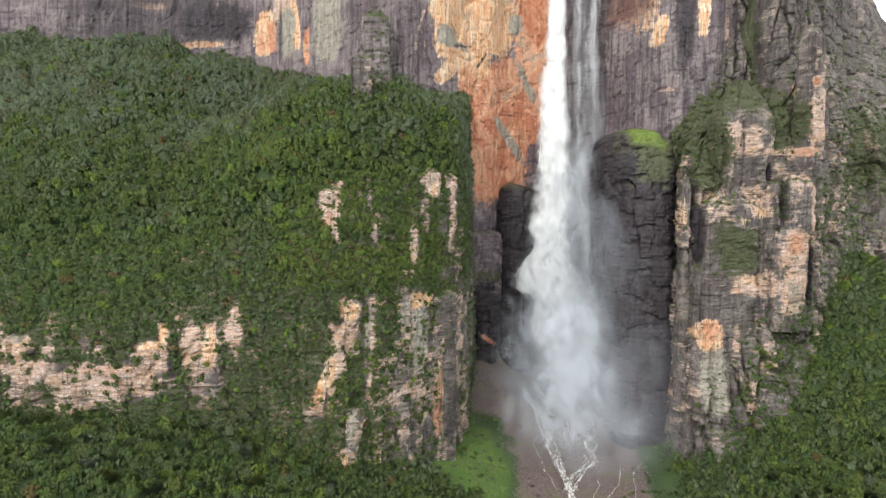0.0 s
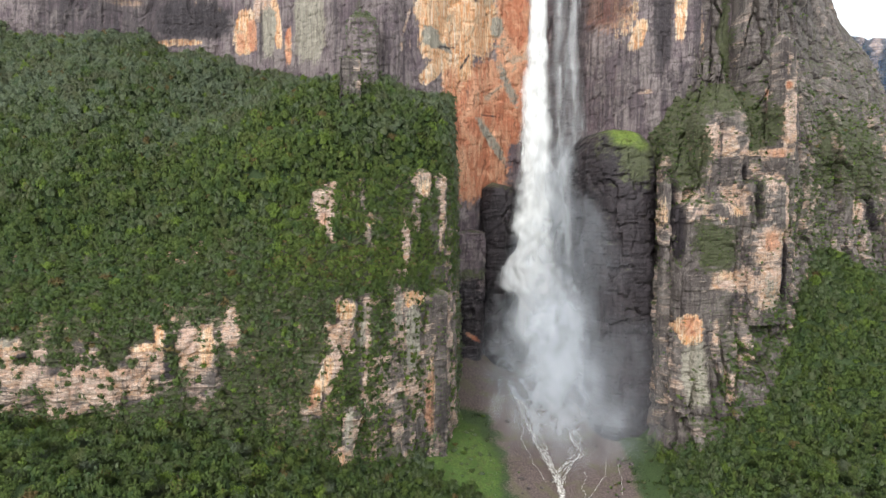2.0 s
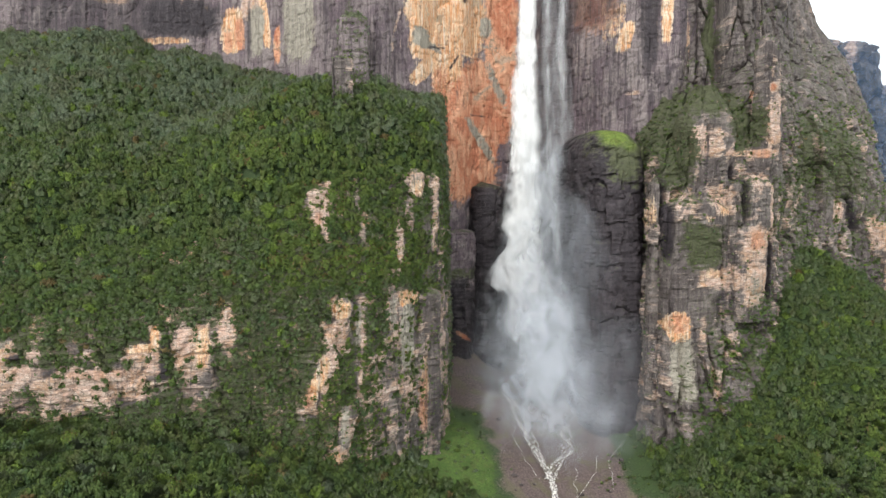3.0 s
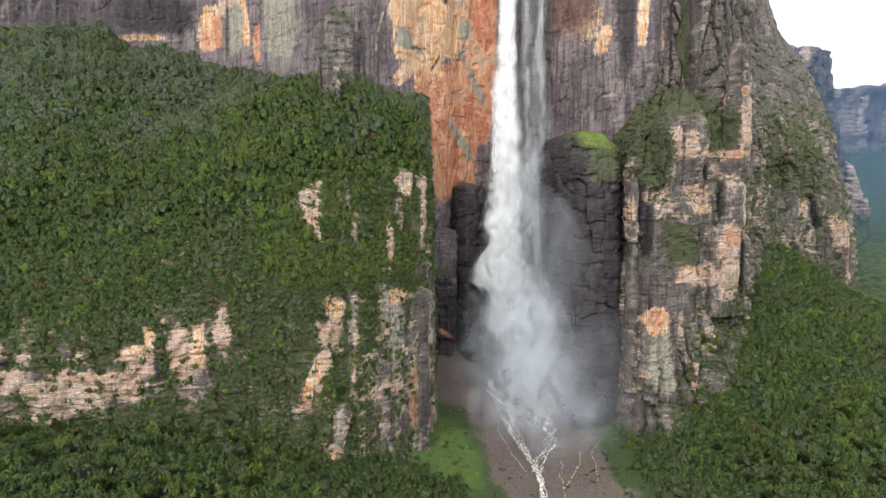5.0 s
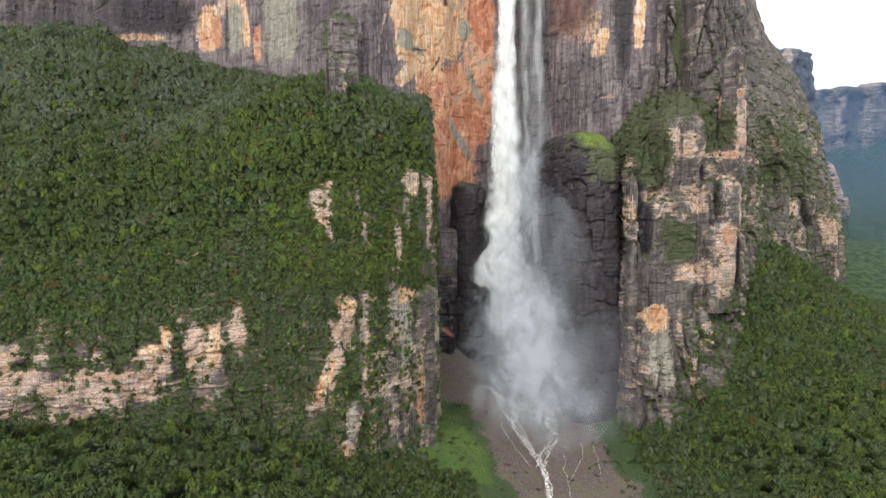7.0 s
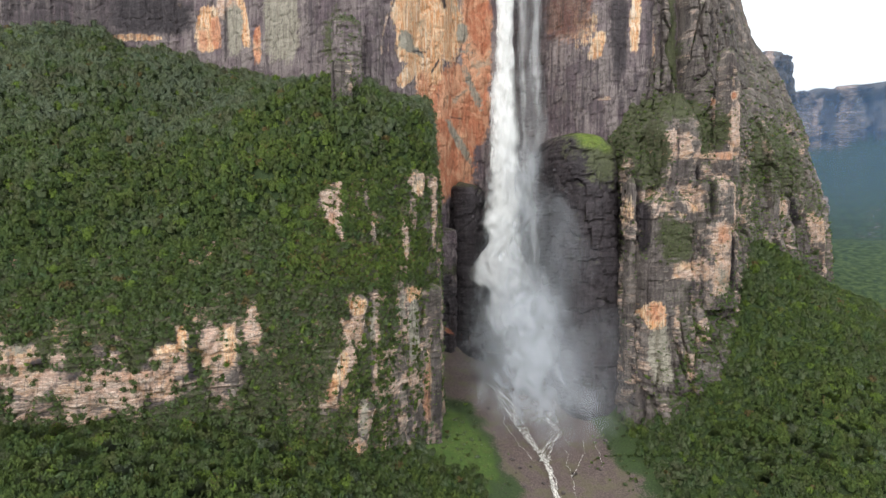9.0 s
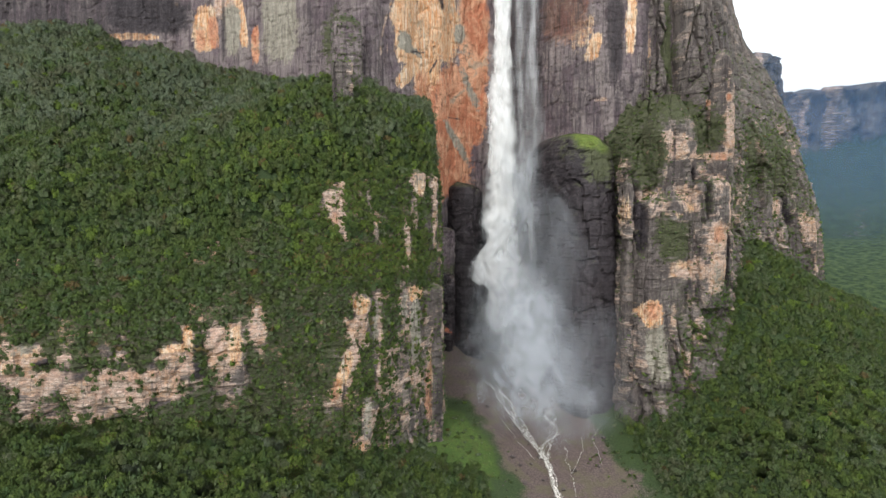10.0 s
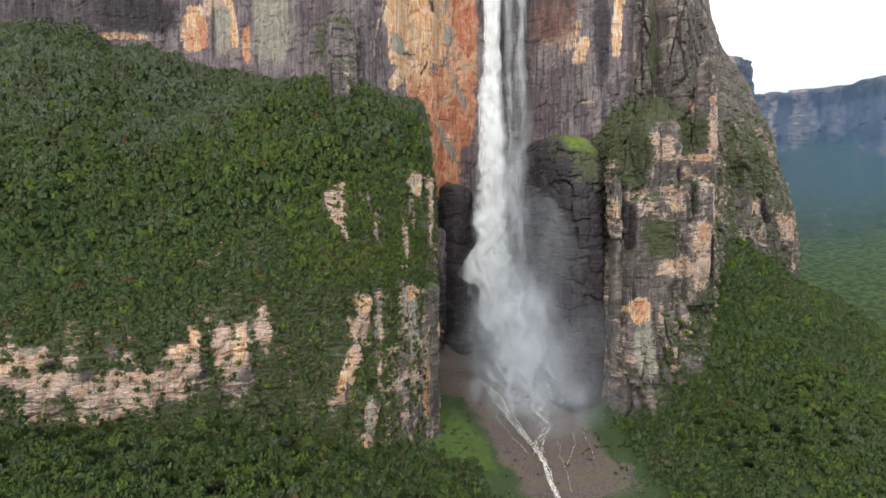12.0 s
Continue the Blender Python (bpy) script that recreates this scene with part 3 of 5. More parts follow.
# a deep green gully splits the upper tower from the great wall
groove = np.exp(-((g[..., 0] - 392 - 6 * fbm(0, 0, g[..., 2] / 40, 58, 2)) / 9) ** 2) * smooth(462, 500, g[..., 2]) * (g[..., 1] < 900)
g = g + groove[..., None] * np.array([6.0, 44.0, 0])
g = fissured(g)
tower_grid = g
TOWER = dict(
    rough=0.5,
    warm=[(333, 412, 28, 20, 0.85), (425, 440, 15, 34, 0.7), (420, 479, 5, 6, 1.0), (398, 401, 36, 4, 1.0), (275, 320, 6, 36, 0.3), (308, 336, 18, 24, 0.62), (350, 345, 15, 20, 0.75), (390, 368, 18, 14, 0.6), (412, 335, 7, 42, 0.95),
          (388, 290, 17, 22, 1.0), (386, 245, 15, 30, 1.0), (344, 250, 24, 13, 1.0), (326, 192, 7, 18, 0.6), (578, 333, 10, 18, 0.9), (637, 302, 10, 24, 0.9), (655, 260, 6, 45, 0.75), (340, 130, 7, 22, 0.6), (358, 160, 10, 9, 0.6), (480, 250, 20, 8, 0.5)],
    red=[(388, 297, 13, 12, 0.5), (299, 198, 12, 13, 0.5), (412, 400, 8, 6, 0.5), (420, 479, 5, 5, 0.6)],
    ochre=[(299, 194, 14, 17, 1.0), (330, 322, 10, 6, 0.5), (352, 332, 8, 8, 0.6), (340, 256, 14, 7, 0.5), (275, 330, 4, 20, 0.5)],
    pale=[(303, 140, 14, 38, 1.0), (386, 236, 13, 24, 0.55), (326, 222, 13, 14, 0.4)],
    # mostly follows the fissures and gully: their shade is painted into the colour
    wet_shade=[(287, 325, 4, 48, 1.0), (371, 348, 4, 34, 0.9), (604, 325, 11, 26, 1.0), (353, 224, 11, 15, 0.55), (408, 262, 5, 42, 0.8), (392, 560, 9, 90, 0.8), (438, 440, 4, 60, 0.7), (450, 560, 5, 60, 0.5), (338, 412, 1.5, 20, 0.7)],
    moss=[(335, 466, 34, 24, 1.0), (306, 410, 20, 52, 1.0), (392, 438, 22, 34, 1.0), (325, 290, 26, 27, 0.95), (470, 330, 60, 60, 0.6), (575, 410, 90, 66, 0.8), (392, 530, 11, 90, 1.0), (340, 190, 14, 50, 0.5), (372, 340, 6, 26, 0.6), (500, 480, 40, 30, 0.5)])
structure("cliff_right", rock_mesh("cliff_right", g, piece, ROCK_TOWER, base=0.24 - 0.1 * smooth(420, 500, g[..., 2]), green=0.10 + 0.05 * smooth(420, 300, g[..., 2]), seed=50, **TOWER),
    "grey banded sandstone tower with pink and orange faces")

# the wooded promontory: foot, rim, upper pillars and the slope up to the great wall
FOOT = [(-700, 505, 140), (-480, 530, 140), (-350, 543, 140), (-275, 543, 135), (-198, 553, 130), (-140, 572, 100), (-92, 584, 70), (-45, 622, 50),
        (-6, 664, 40), (16, 700, 35), (30, 760, 40), (44, 860, 50)]
RIM = [(-700, 512, 232), (-480, 538, 235), (-350, 548, 230), (-275, 546, 225), (-198, 560, 228), (-140, 578, 240), (-92, 600, 245), (-45, 636, 246),
       (-6, 678, 245), (14, 705, 245), (26, 755, 250), (34, 860, 260)]
MID = [(-700, 590, 290), (-480, 600, 295), (-350, 605, 290), (-275, 600, 292), (-198, 605, 310), (-140, 632, 352), (-98, 645, 360), (-50, 672, 368),
       (-10, 702, 372), (12, 722, 372), (24, 765, 375), (34, 865, 380)]
UPPER = [(-700, 690, 370), (-480, 690, 375), (-390, 690, 376), (-300, 722, 378), (-200, 690, 400), (-140, 690, 410), (-95, 705, 428), (-50, 722, 438),
         (-8, 742, 446), (10, 758, 450), (22, 790, 455), (32, 870, 460)]
SADDLE = [(-700, 820, 470), (-480, 820, 478), (-419, 820, 470), (-330, 830, 460), (-220, 820, 460), (-150, 780, 460), (-100, 748, 465), (-60, 760, 472),
          (-15, 790, 472), (10, 810, 468), (22, 830, 468), (32, 880, 468)]
CREST = [(-700, 960, 574), (-520, 960, 570), (-420, 990, 566), (-350, 965, 540), (-240, 930, 510), (-150, 895, 512), (-90, 845, 508), (-55, 818, 502),
         (-20, 850, 480), (12, 880, 475), (30, 905, 475), (40, 930, 470)]
CREST_BACK = [(x, y + 60, z + 25) for x, y, z in CREST]
# bare rock on the wooded face: x, z, half width, half height, strength
BARE = [(-122, 338, 9, 8, 0.9), (-106, 352, 6, 8, 1.0), (-110, 322, 6, 11, 1.0), (-104, 322, 2.2, 28, 0.8), (-74, 338, 3, 18, 0.8), (-68, 352, 6, 3, 0.8, 20), (-68, 312, 3, 18, 0.6), (-64, 318, 5, 4, 0.9),
        (-12, 362, 9, 18, 1.0), (-20, 330, 5, 18, 0.7), (-30, 292, 4, 24, 0.9), (10, 330, 5, 55, 0.8), (0, 315, 5, 10, 0.6),
        (-88, 236, 9, 10, 1.0), (-92, 212, 11, 18, 1.0), (-106, 172, 8, 28, 1.0, 20), (-70, 215, 5, 28, 0.8), (-72, 165, 4, 26, 0.75), (-38, 226, 6, 22, 0.85), (-22, 236, 11, 10, 1.0), (-22, 200, 11, 36, 1.0),
        (-4, 150, 14, 70, 0.9), (16, 165, 18, 95, 0.9), (-40, 140, 20, 50, 0.55), (-84, 122, 5, 26, 0.9), (-95, 92, 9, 12, 1.0), (-26, 110, 20, 40, 0.55),
        (-184, 222, 7, 14, 1.0), (-186, 243, 4, 4, 1.0), (-214, 212, 15, 18, 1.0), (-210, 183, 15, 22, 0.9), (-243, 222, 4, 9, 1.0), (-253, 206, 17, 10, 1.0), (-245, 190, 14, 14, 0.9),
        (-285, 181, 43, 18, 1.0), (-308, 168, 8, 15, 1.0), (-368, 213, 16, 10, 1.0), (-352, 190, 28, 9, 0.95), (-366, 170, 8, 12, 0.9), (-350, 166, 6, 6, 0.9), (-337, 206, 4, 6, 0.9), (-292, 226, 5, 4, 0.9), (-306, 212, 4, 6, 0.8), (-293, 208, 5, 6, 0.8),
        (-405, 204, 20, 14, 1.0), (-402, 178, 14, 10, 0.9), (-430, 184, 18, 12, 0.9)]


def bare_at(x, z):
    return patch(x, z, BARE, 70, 1.05)


g, piece = rugged(loft([FOOT, RIM, MID], [6, 3] + [1.9] * 9, 1.9), 0.62, 13, 11, 0.8, 0.9, 0.8)
left_grid = g
bare = bare_at(g[..., 0], g[..., 2])
LEFT = dict(
               rough=0.55,
               ochre=[(-400, 206, 26, 9, 0.55), (-368, 216, 14, 6, 0.5), (-253, 212, 16, 4, 0.6), (-243, 222, 4, 9, 0.9), (-204, 210, 6, 22, 0.6), (-88, 236, 9, 9, 0.8), (-108, 172, 6, 22, 0.8, 20), (-20, 238, 10, 8, 1.0), (-2, 130, 5, 50, 0.6), (-95, 96, 7, 7, 0.7), (-12, 356, 8, 10, 0.6), (-64, 318, 4, 4, 0.8)],
               red=[(-110, 322, 5, 8, 0.45), (-285, 192, 36, 4, 0.4), (-4, 120, 7, 40, 0.5), (-116, 158, 5, 14, 0.5)],
               pale=[(-22, 198, 7, 32, 1.0), (-38, 222, 4, 20, 0.7), (-368, 218, 12, 6, 0.6), (-84, 125, 5, 24, 0.7), (-72, 215, 3, 26, 0.7), (-308, 168, 7, 14, 0.4), (-12, 366, 6, 14, 0.5)],
               warm=[(-285, 181, 43, 16, 1.0), (-368, 200, 30, 22, 1.0), (-214, 205, 15, 26, 0.95), (-253, 206, 17, 10, 1.0), (-95, 205, 14, 45, 0.95), (-110, 335, 14, 22, 0.8), (-12, 362, 9, 18, 0.95), (-184, 228, 8, 20, 1.0), (-95, 92, 9, 12, 1.0), (-30, 292, 4, 24, 0.9), (10, 330, 4, 50, 0.7)],
               # mostly the shade of cracks and hollows in the cliff, put into its colour
               wet_shade=[(-345, 168, 16, 8, 0.5), (-352, 205, 9, 5, 0.8), (-385, 186, 12, 4, 0.7), (-325, 198, 6, 5, 0.7), (-268, 168, 10, 4, 0.5), (-234, 205, 4, 22, 1.0), (-235, 172, 12, 10, 0.55), (-420, 165, 30, 8, 0.5), (8, 110, 12, 60, 0.55), (-58, 215, 5, 24, 0.7), (-98, 226, 5, 4, 0.8), (-215, 172, 12, 12, 0.4), (-60, 340, 7, 18, 0.8), (-330, 200, 8, 10, 0.6)])
me = rock_mesh("cliff_left", g, piece, ROCK_TOWER, base=0.50 - 0.16 * smooth(-60, -30, g[..., 0]), seed=70, **LEFT)
me.attributes["moss"].data.foreach_set("value", np.clip(0.85 - 0.8 * bare, 0, 1).astype(np.float32).ravel())
structure("cliff_left", me, "broken pink and cream cliff half hidden by hanging forest")


# ---- standing pillars, split from the cliffs by joints ----
def pillar(x, y, rx, ry, low_, top, seed, material, label, turn=0.0, dome=0.3, lean=0.0, **stains):
    """A blocky column of banded rock with a worn crown."""
    a = np.arange(0, 2 * math.pi + 1e-6, 2 * math.pi / max(20, round(2 * math.pi * max(rx, ry) / 2.2)))
    tall = top - low_
    rows_ = []
    for k in np.concatenate([np.linspace(0, 0.9, max(6, round(tall / 2.6))), np.linspace(0.92, 1.0, 6)]):
        round_ = 1.08 - 0.10 * k - (0.75 * smooth(1 - dome * rx / tall - 0.02, 1.0, k)) ** 1.6
        e = 0.55
        px = rx * round_ * np.sign(np.cos(a)) * np.abs(np.cos(a)) ** e
        py = ry * round_ * np.sign(np.sin(a)) * np.abs(np.sin(a)) ** e
        c, s_ = math.cos(turn), math.sin(turn)
        rows_.append(np.stack([x + lean * (k - 0.5) + px * c - py * s_, y + px * s_ + py * c, np.full_like(px, low_ + tall * k)], -1))
    g, piece = rugged(np.array(rows_), 0.36, seed, 6)
    g = fissured(g) if x > 250 else g
    g[:, -1] = g[:, 0]
    me = rock_mesh("rock_pillar", g - np.array((x, y, low_)), piece, material, **{k: [(b_[0] - x, b_[1] - low_, *b_[2:]) for b_ in b] if isinstance(b, list) else b for k, b in stains.items()}, seed=seed)
    ob = tagged(new("rock_pillar", me), label, "rock pillar", "pillars on the cliffs")
    ob.location = (x, y, low_)
    return g


PINK = "jointed sandstone pillar with pink and cream faces"
CREAM = "cream and ochre sandstone pillar streaked with dark stains"
tower_pillars = [
    pillar(346, 752, 33, 24, 250, 482, 201, ROCK_TOWER, "massive jointed pillar with a green domed top", 0.1, 1.6, base=0.24, green=0.14, **TOWER),
    pillar(322, 724, 40, 18, 60, 352, 202, ROCK_TOWER, PINK, 0.05, 0.5, base=0.15, green=0.12, **TOWER),
    pillar(285, 741, 12, 12, 60, 372, 203, ROCK_TOWER, CREAM, 0.0, 0.5, base=0.14, green=0.2, **TOWER),
    pillar(386, 716, 24, 16, 200, 372, 204, ROCK_TOWER, PINK, 0.35, 0.4, base=0.22, green=0.08, **TOWER),
    pillar(420, 742, 15, 14, 200, 545, 205, ROCK_TOWER, PINK, 0.5, 0.6, base=0.24, green=0.1, **TOWER),
    pillar(396, 765, 14, 14, 250, 455, 206, ROCK_TOWER, CREAM, 0.3, 0.6, base=0.16, green=0.2, **TOWER),
    pillar(446, 778, 13, 12, 230, 505, 207, ROCK_TOWER, CREAM, 0.6, 0.6, base=0.16, green=0.12, **TOWER),
    pillar(596, 838, 11, 9, 240, 348, 208, ROCK_TOWER, PINK, 0.6, 0.6, base=0.2, green=0.12, **TOWER),
    pillar(646, 826, 9, 9, 180, 315, 209, ROCK_TOWER, CREAM, 0.8, 0.6, base=0.4, green=0.1, **TOWER),
    pillar(560, 826, 12, 10, 230, 372, 210, ROCK_TOWER, CREAM, 0.5, 0.6, base=0.2, green=0.2, **TOWER)]
left_pillars = []
for px, py, rx, low_, top, tone, seed in ((-103, 602, 10, 130, 246, 0.62, 221), (-64, 625, 5, 110, 240, 0.5, 222), (-38, 650, 10, 50, 243, 0.36, 223), (-8, 684, 14, 40, 247, 0.42, 224),
                                          (-92, 588, 7, 70, 140, 0.7, 225), (-186, 569, 7, 200, 247, 0.75, 226), (-112, 642, 12, 290, 356, 0.45, 227), (-77, 652, 5, 270, 358, 0.45, 228),
                                          (-43, 676, 5, 265, 362, 0.45, 229), (-17, 698, 8, 270, 376, 0.45, 230), (2, 712, 8, 240, 372, 0.45, 231)):
    sink = 0.8 * rx if seed < 226 else 0.3 * rx
    left_pillars.append(pillar(px + 0.4 * sink, py + sink, rx * 1.15, rx, low_, top, seed, ROCK_TOWER, CREAM, 0.4, 0.5, {221: 24, 225: 16}.get(seed, 3), base=0.34, green=0.12 if tone > 0.5 else 0.24, **LEFT))
STACK = "grey weathered rock stack half covered in green"
tower_pillars += [
    pillar(-95, 734, 14, 10, 425, 506, 241, ROCK_TOWER, STACK, 0.2, 0.3, base=0.22, green=0.16),
    pillar(-84, 792, 16, 14, 460, 572, 242, ROCK_WALL, STACK, 0.2, 0.8, base=0.12, green=0.45)]

slope = [[(x, y + 5, z - 3) for x, y, z in RIM], [(x, y + 5, z - 4) for x, y, z in MID], UPPER, SADDLE, CREST, CREST_BACK]
g = loft(slope, 5, 5)
gully = np.abs(fbm((g[..., 0] + 0.5 * g[..., 1]) / 75, (g[..., 1] - 0.4 * g[..., 0]) / 210, 0, 81, 3))
g[..., 2] += (30 * gully - 9) * smooth(560, 640, g[..., 1]) + 2.5 * fbm(g[..., 0] / 30, g[..., 1] / 30, 0, 82, 2)
for bx, by, rx, ry, rise in ((-165, 645, 42, 28, 24), (-148, 758, 34, 32, 24), (-298, 838, 52, 60, -30), (-112, 665, 28, 24, 12), (-432, 850, 45, 40, 14), (-20, 742, 30, 30, -12), (-205, 825, 40, 40, 12)):
    g[..., 2] += rise * np.exp(-((g[..., 0] - bx) / rx) ** 2 - ((g[..., 1] - by) / ry) ** 2)
shelf_grid = g
zero = np.zeros(g.shape[:2])
structure("ground_shelf", mesh_of("ground_shelf", g - np.array([0, -1.5, 4.0]), grid_faces(*g.shape[:2]), FLOOR, True, grass=zero, scree=zero, woods=zero),
          "steep forest floor above the cliff, dark under the trees", "ground")

# ---- the valley floor: one sheet out to the horizon ----
GX = [-2500, -700, -400, -220, -120, -40, 60, 150, 250, 340, 450, 650, 900]
GY = [250, 480, 560, 640, 720, 820, 920]
GZ = [(-60, 60, 40, 10, -20, -50, -70, -80, -70, -50, -30, -50, -90),
      (0, 128, 125, 104, 66, 25, -20, -40, -20, 16, 30, 12, -50),
      (40, 160, 158, 138, 100, 45, 8, -14, 2, 42, 68, 55, -20),
      (60, 180, 178, 160, 122, 70, 34, 12, 22, 66, 116, 95, 20),
      (80, 190, 190, 180, 135, 85, 54, 34, 42, 108, 205, 155, 60),
      (100, 200, 200, 190, 140, 104, 84, 64, 72, 125, 285, 220, 90),
      (120, 210, 210, 200, 160, 150, 146, 96, 104, 150, 330, 260, 100)]


def cubic_table(xs, table, x):
    """Smooth interpolation along the last axis of a table, at x."""
    i = np.clip(np.searchsorted(xs, x) - 1, 0, len(xs) - 2)
    xs, table = np.asarray(xs, float), np.asarray(table, float)
    slope_ = np.gradient(table, xs, axis=-1)
    h = xs[i + 1] - xs[i]
    t = np.clip((x - xs[i]) / h, 0, 1)
    return ((2 * t ** 3 - 3 * t ** 2 + 1) * table[..., i] + (t ** 3 - 2 * t ** 2 + t) * h * slope_[..., i]
            + (3 * t ** 2 - 2 * t ** 3) * table[..., i + 1] + (t ** 3 - t ** 2) * h * slope_[..., i + 1])


def ground_height(x, y):
    x, y = np.broadcast_arrays(np.asarray(x, float), np.asarray(y, float))
    shape = x.shape
    x, y = x.ravel(), y.ravel()
    out = np.empty(len(x))
    rows_ = cubic_table(GX, GZ, np.clip(x, GX[0], GX[-1]))
    for j in range(len(x)):
        out[j] = cubic_table(GY, rows_[:, j], np.clip(y[j:j + 1], GY[0], GY[-1]))[0]
    # beyond the tower the valley sinks, and far off it climbs to the foot of the distant tablelands
    far = smooth(750, 1300, np.hypot(np.maximum(x, 0), np.maximum(y - 500, 0)))
    reach = np.hypot(x, y)
    out = out * (1 - far) + far * (-40 + 330 * smooth(1500, 3900, reach) + 60 * fbm(x / 500, y / 500, 0, 92, 3))
    return out.reshape(shape)


ax = np.concatenate([np.linspace(-3200, -760, 24), np.linspace(-700, 760, 244), np.geomspace(790, 5200, 60)])
ay = np.concatenate([np.linspace(-900, 380, 18), np.linspace(400, 900, 112), np.geomspace(915, 5200, 60)])
X, Y = np.meshgrid(ax, ay)
Z = ground_height(X, Y) + 2.0 * fbm(X / 30, Y / 30, 0, 90, 4) + 0.8 * fbm(X / 7, Y / 7, 0, 91, 3)
scree = np.maximum(smooth(95, 50, np.abs(X - 150 - 0.06 * (800 - Y)) + 25 * fbm(X / 30, Y / 30, 0, 95)) * smooth(560, 640, Y), smooth(770, 820, Y) * (X > 10) * (X < 320))
grass = patch(X, Y, [(25, 690, 55, 75, 0.9), (245, 660, 40, 70, 0.4), (10, 760, 30, 60, 0.8), (270, 720, 30, 50, 0.4)], 96, 0.4)
woods = smooth(900, 1300, np.hypot(X, Y))
structure("ground", mesh_of("ground", np.stack([X, Y, Z], -1), grid_faces(len(ay), len(ax)), FLOOR, True, grass=grass * (1 - scree), scree=scree, woods=woods),
          "valley floor of dark forest soil, green grass and brown scree", "ground")

# ---- distant tablelands ----
def mesa(name, plan, talus, lean, seed, label, cell=95, step=18, pale=0.06):
    """A table mountain: plan points (x, y, top); wooded talus up to a height, then sheer walls."""
    rows = [[(x * 0.62, y * 0.62, -60) for x, y, top in plan], [(x * 0.86, y * 0.86, talus * 0.55) for x, y, top in plan]]
    for k in (0.0, 0.35, 0.7, 1.0):
        rows.append([((x + lean * (1 - k) ** 1.5) * (0.975 + 0.025 * k), y * (0.975 + 0.025 * k), talus + (top - talus) * k) for x, y, top in plan])
    rows.append([(x * 1.15, y * 1.15, top + 10) for x, y, top in plan])
    g = loft(rows, step, step * 0.78)
    x, y, z = g[..., 0], g[..., 1], g[..., 2]
    ragged = 150 * fbm(x / 170, y / 170, 0, seed + 9, 4)
    steep = smooth(talus - 60 + ragged, talus + 70 + ragged, z) * np.broadcast_to(np.linspace(0, 1, g.shape[0])[:, None] < 0.86, x.shape)
    n = normals(g) * np.array([1, 1, 0.2])
    joint, col = worley((x - y) / cell + fbm(x / 120, y / 120, z / 120, seed, 2) * 0.5, z / 330, seed)
    d = 46 * fbm(x / 300, y / 300, z / 800, seed, 4) + 30 * (col - 0.5) - 22 * (1 - smooth(0, 0.2, joint)) + 6 * blocks((x - y) / (0.6 * cell), 0, z / (0.4 * cell), seed + 3)
    g = g + n * (d * steep)[..., None]
    g[..., 2] += (16 * fbm(x / 170, y / 170, 0, seed + 5, 4) + 8 * blocks(x / 60, y / 60, 0, seed + 6)) * smooth(talus + 200, talus + 420, z)
    g[..., 2] += 9 * fbm(x / 60, y / 60, 0, seed + 8, 3) * (1 - steep)
    me = rock_mesh(name, g, np.clip(col, 0, 1), ROCK_FAR, base=pale, seed=seed)
    me.attributes["moss"].data.foreach_set("value", np.clip(1.2 * (1 - steep) + 0.1, 0, 1).astype(np.float32).ravel())
    return structure(name, me, label, "tableland")


mesa("mesa_near", [(1000, 1980, 900), (1250, 1960, 890), (1390, 1900, 845), (1475, 1900, 835), (1530, 2010, 835), (1610, 2300, 820), (1760, 2700, 820)], 250, 190, 101,
     "distant blue-grey table mountain spur with sheer walls", 40, 10, 0.14)
mesa("mesa_far", [(1500, 3600, 900), (2000, 3350, 985), (2300, 3250, 990), (2600, 3200, 995), (2727, 3090, 1000), (2914, 2930, 1010), (3100, 2700, 1035), (3350, 2350, 1045),
                  (3600, 1900, 1000), (3700, 1400, 1000)], 620, 0, 111, "far table mountain rim fading blue in haze")


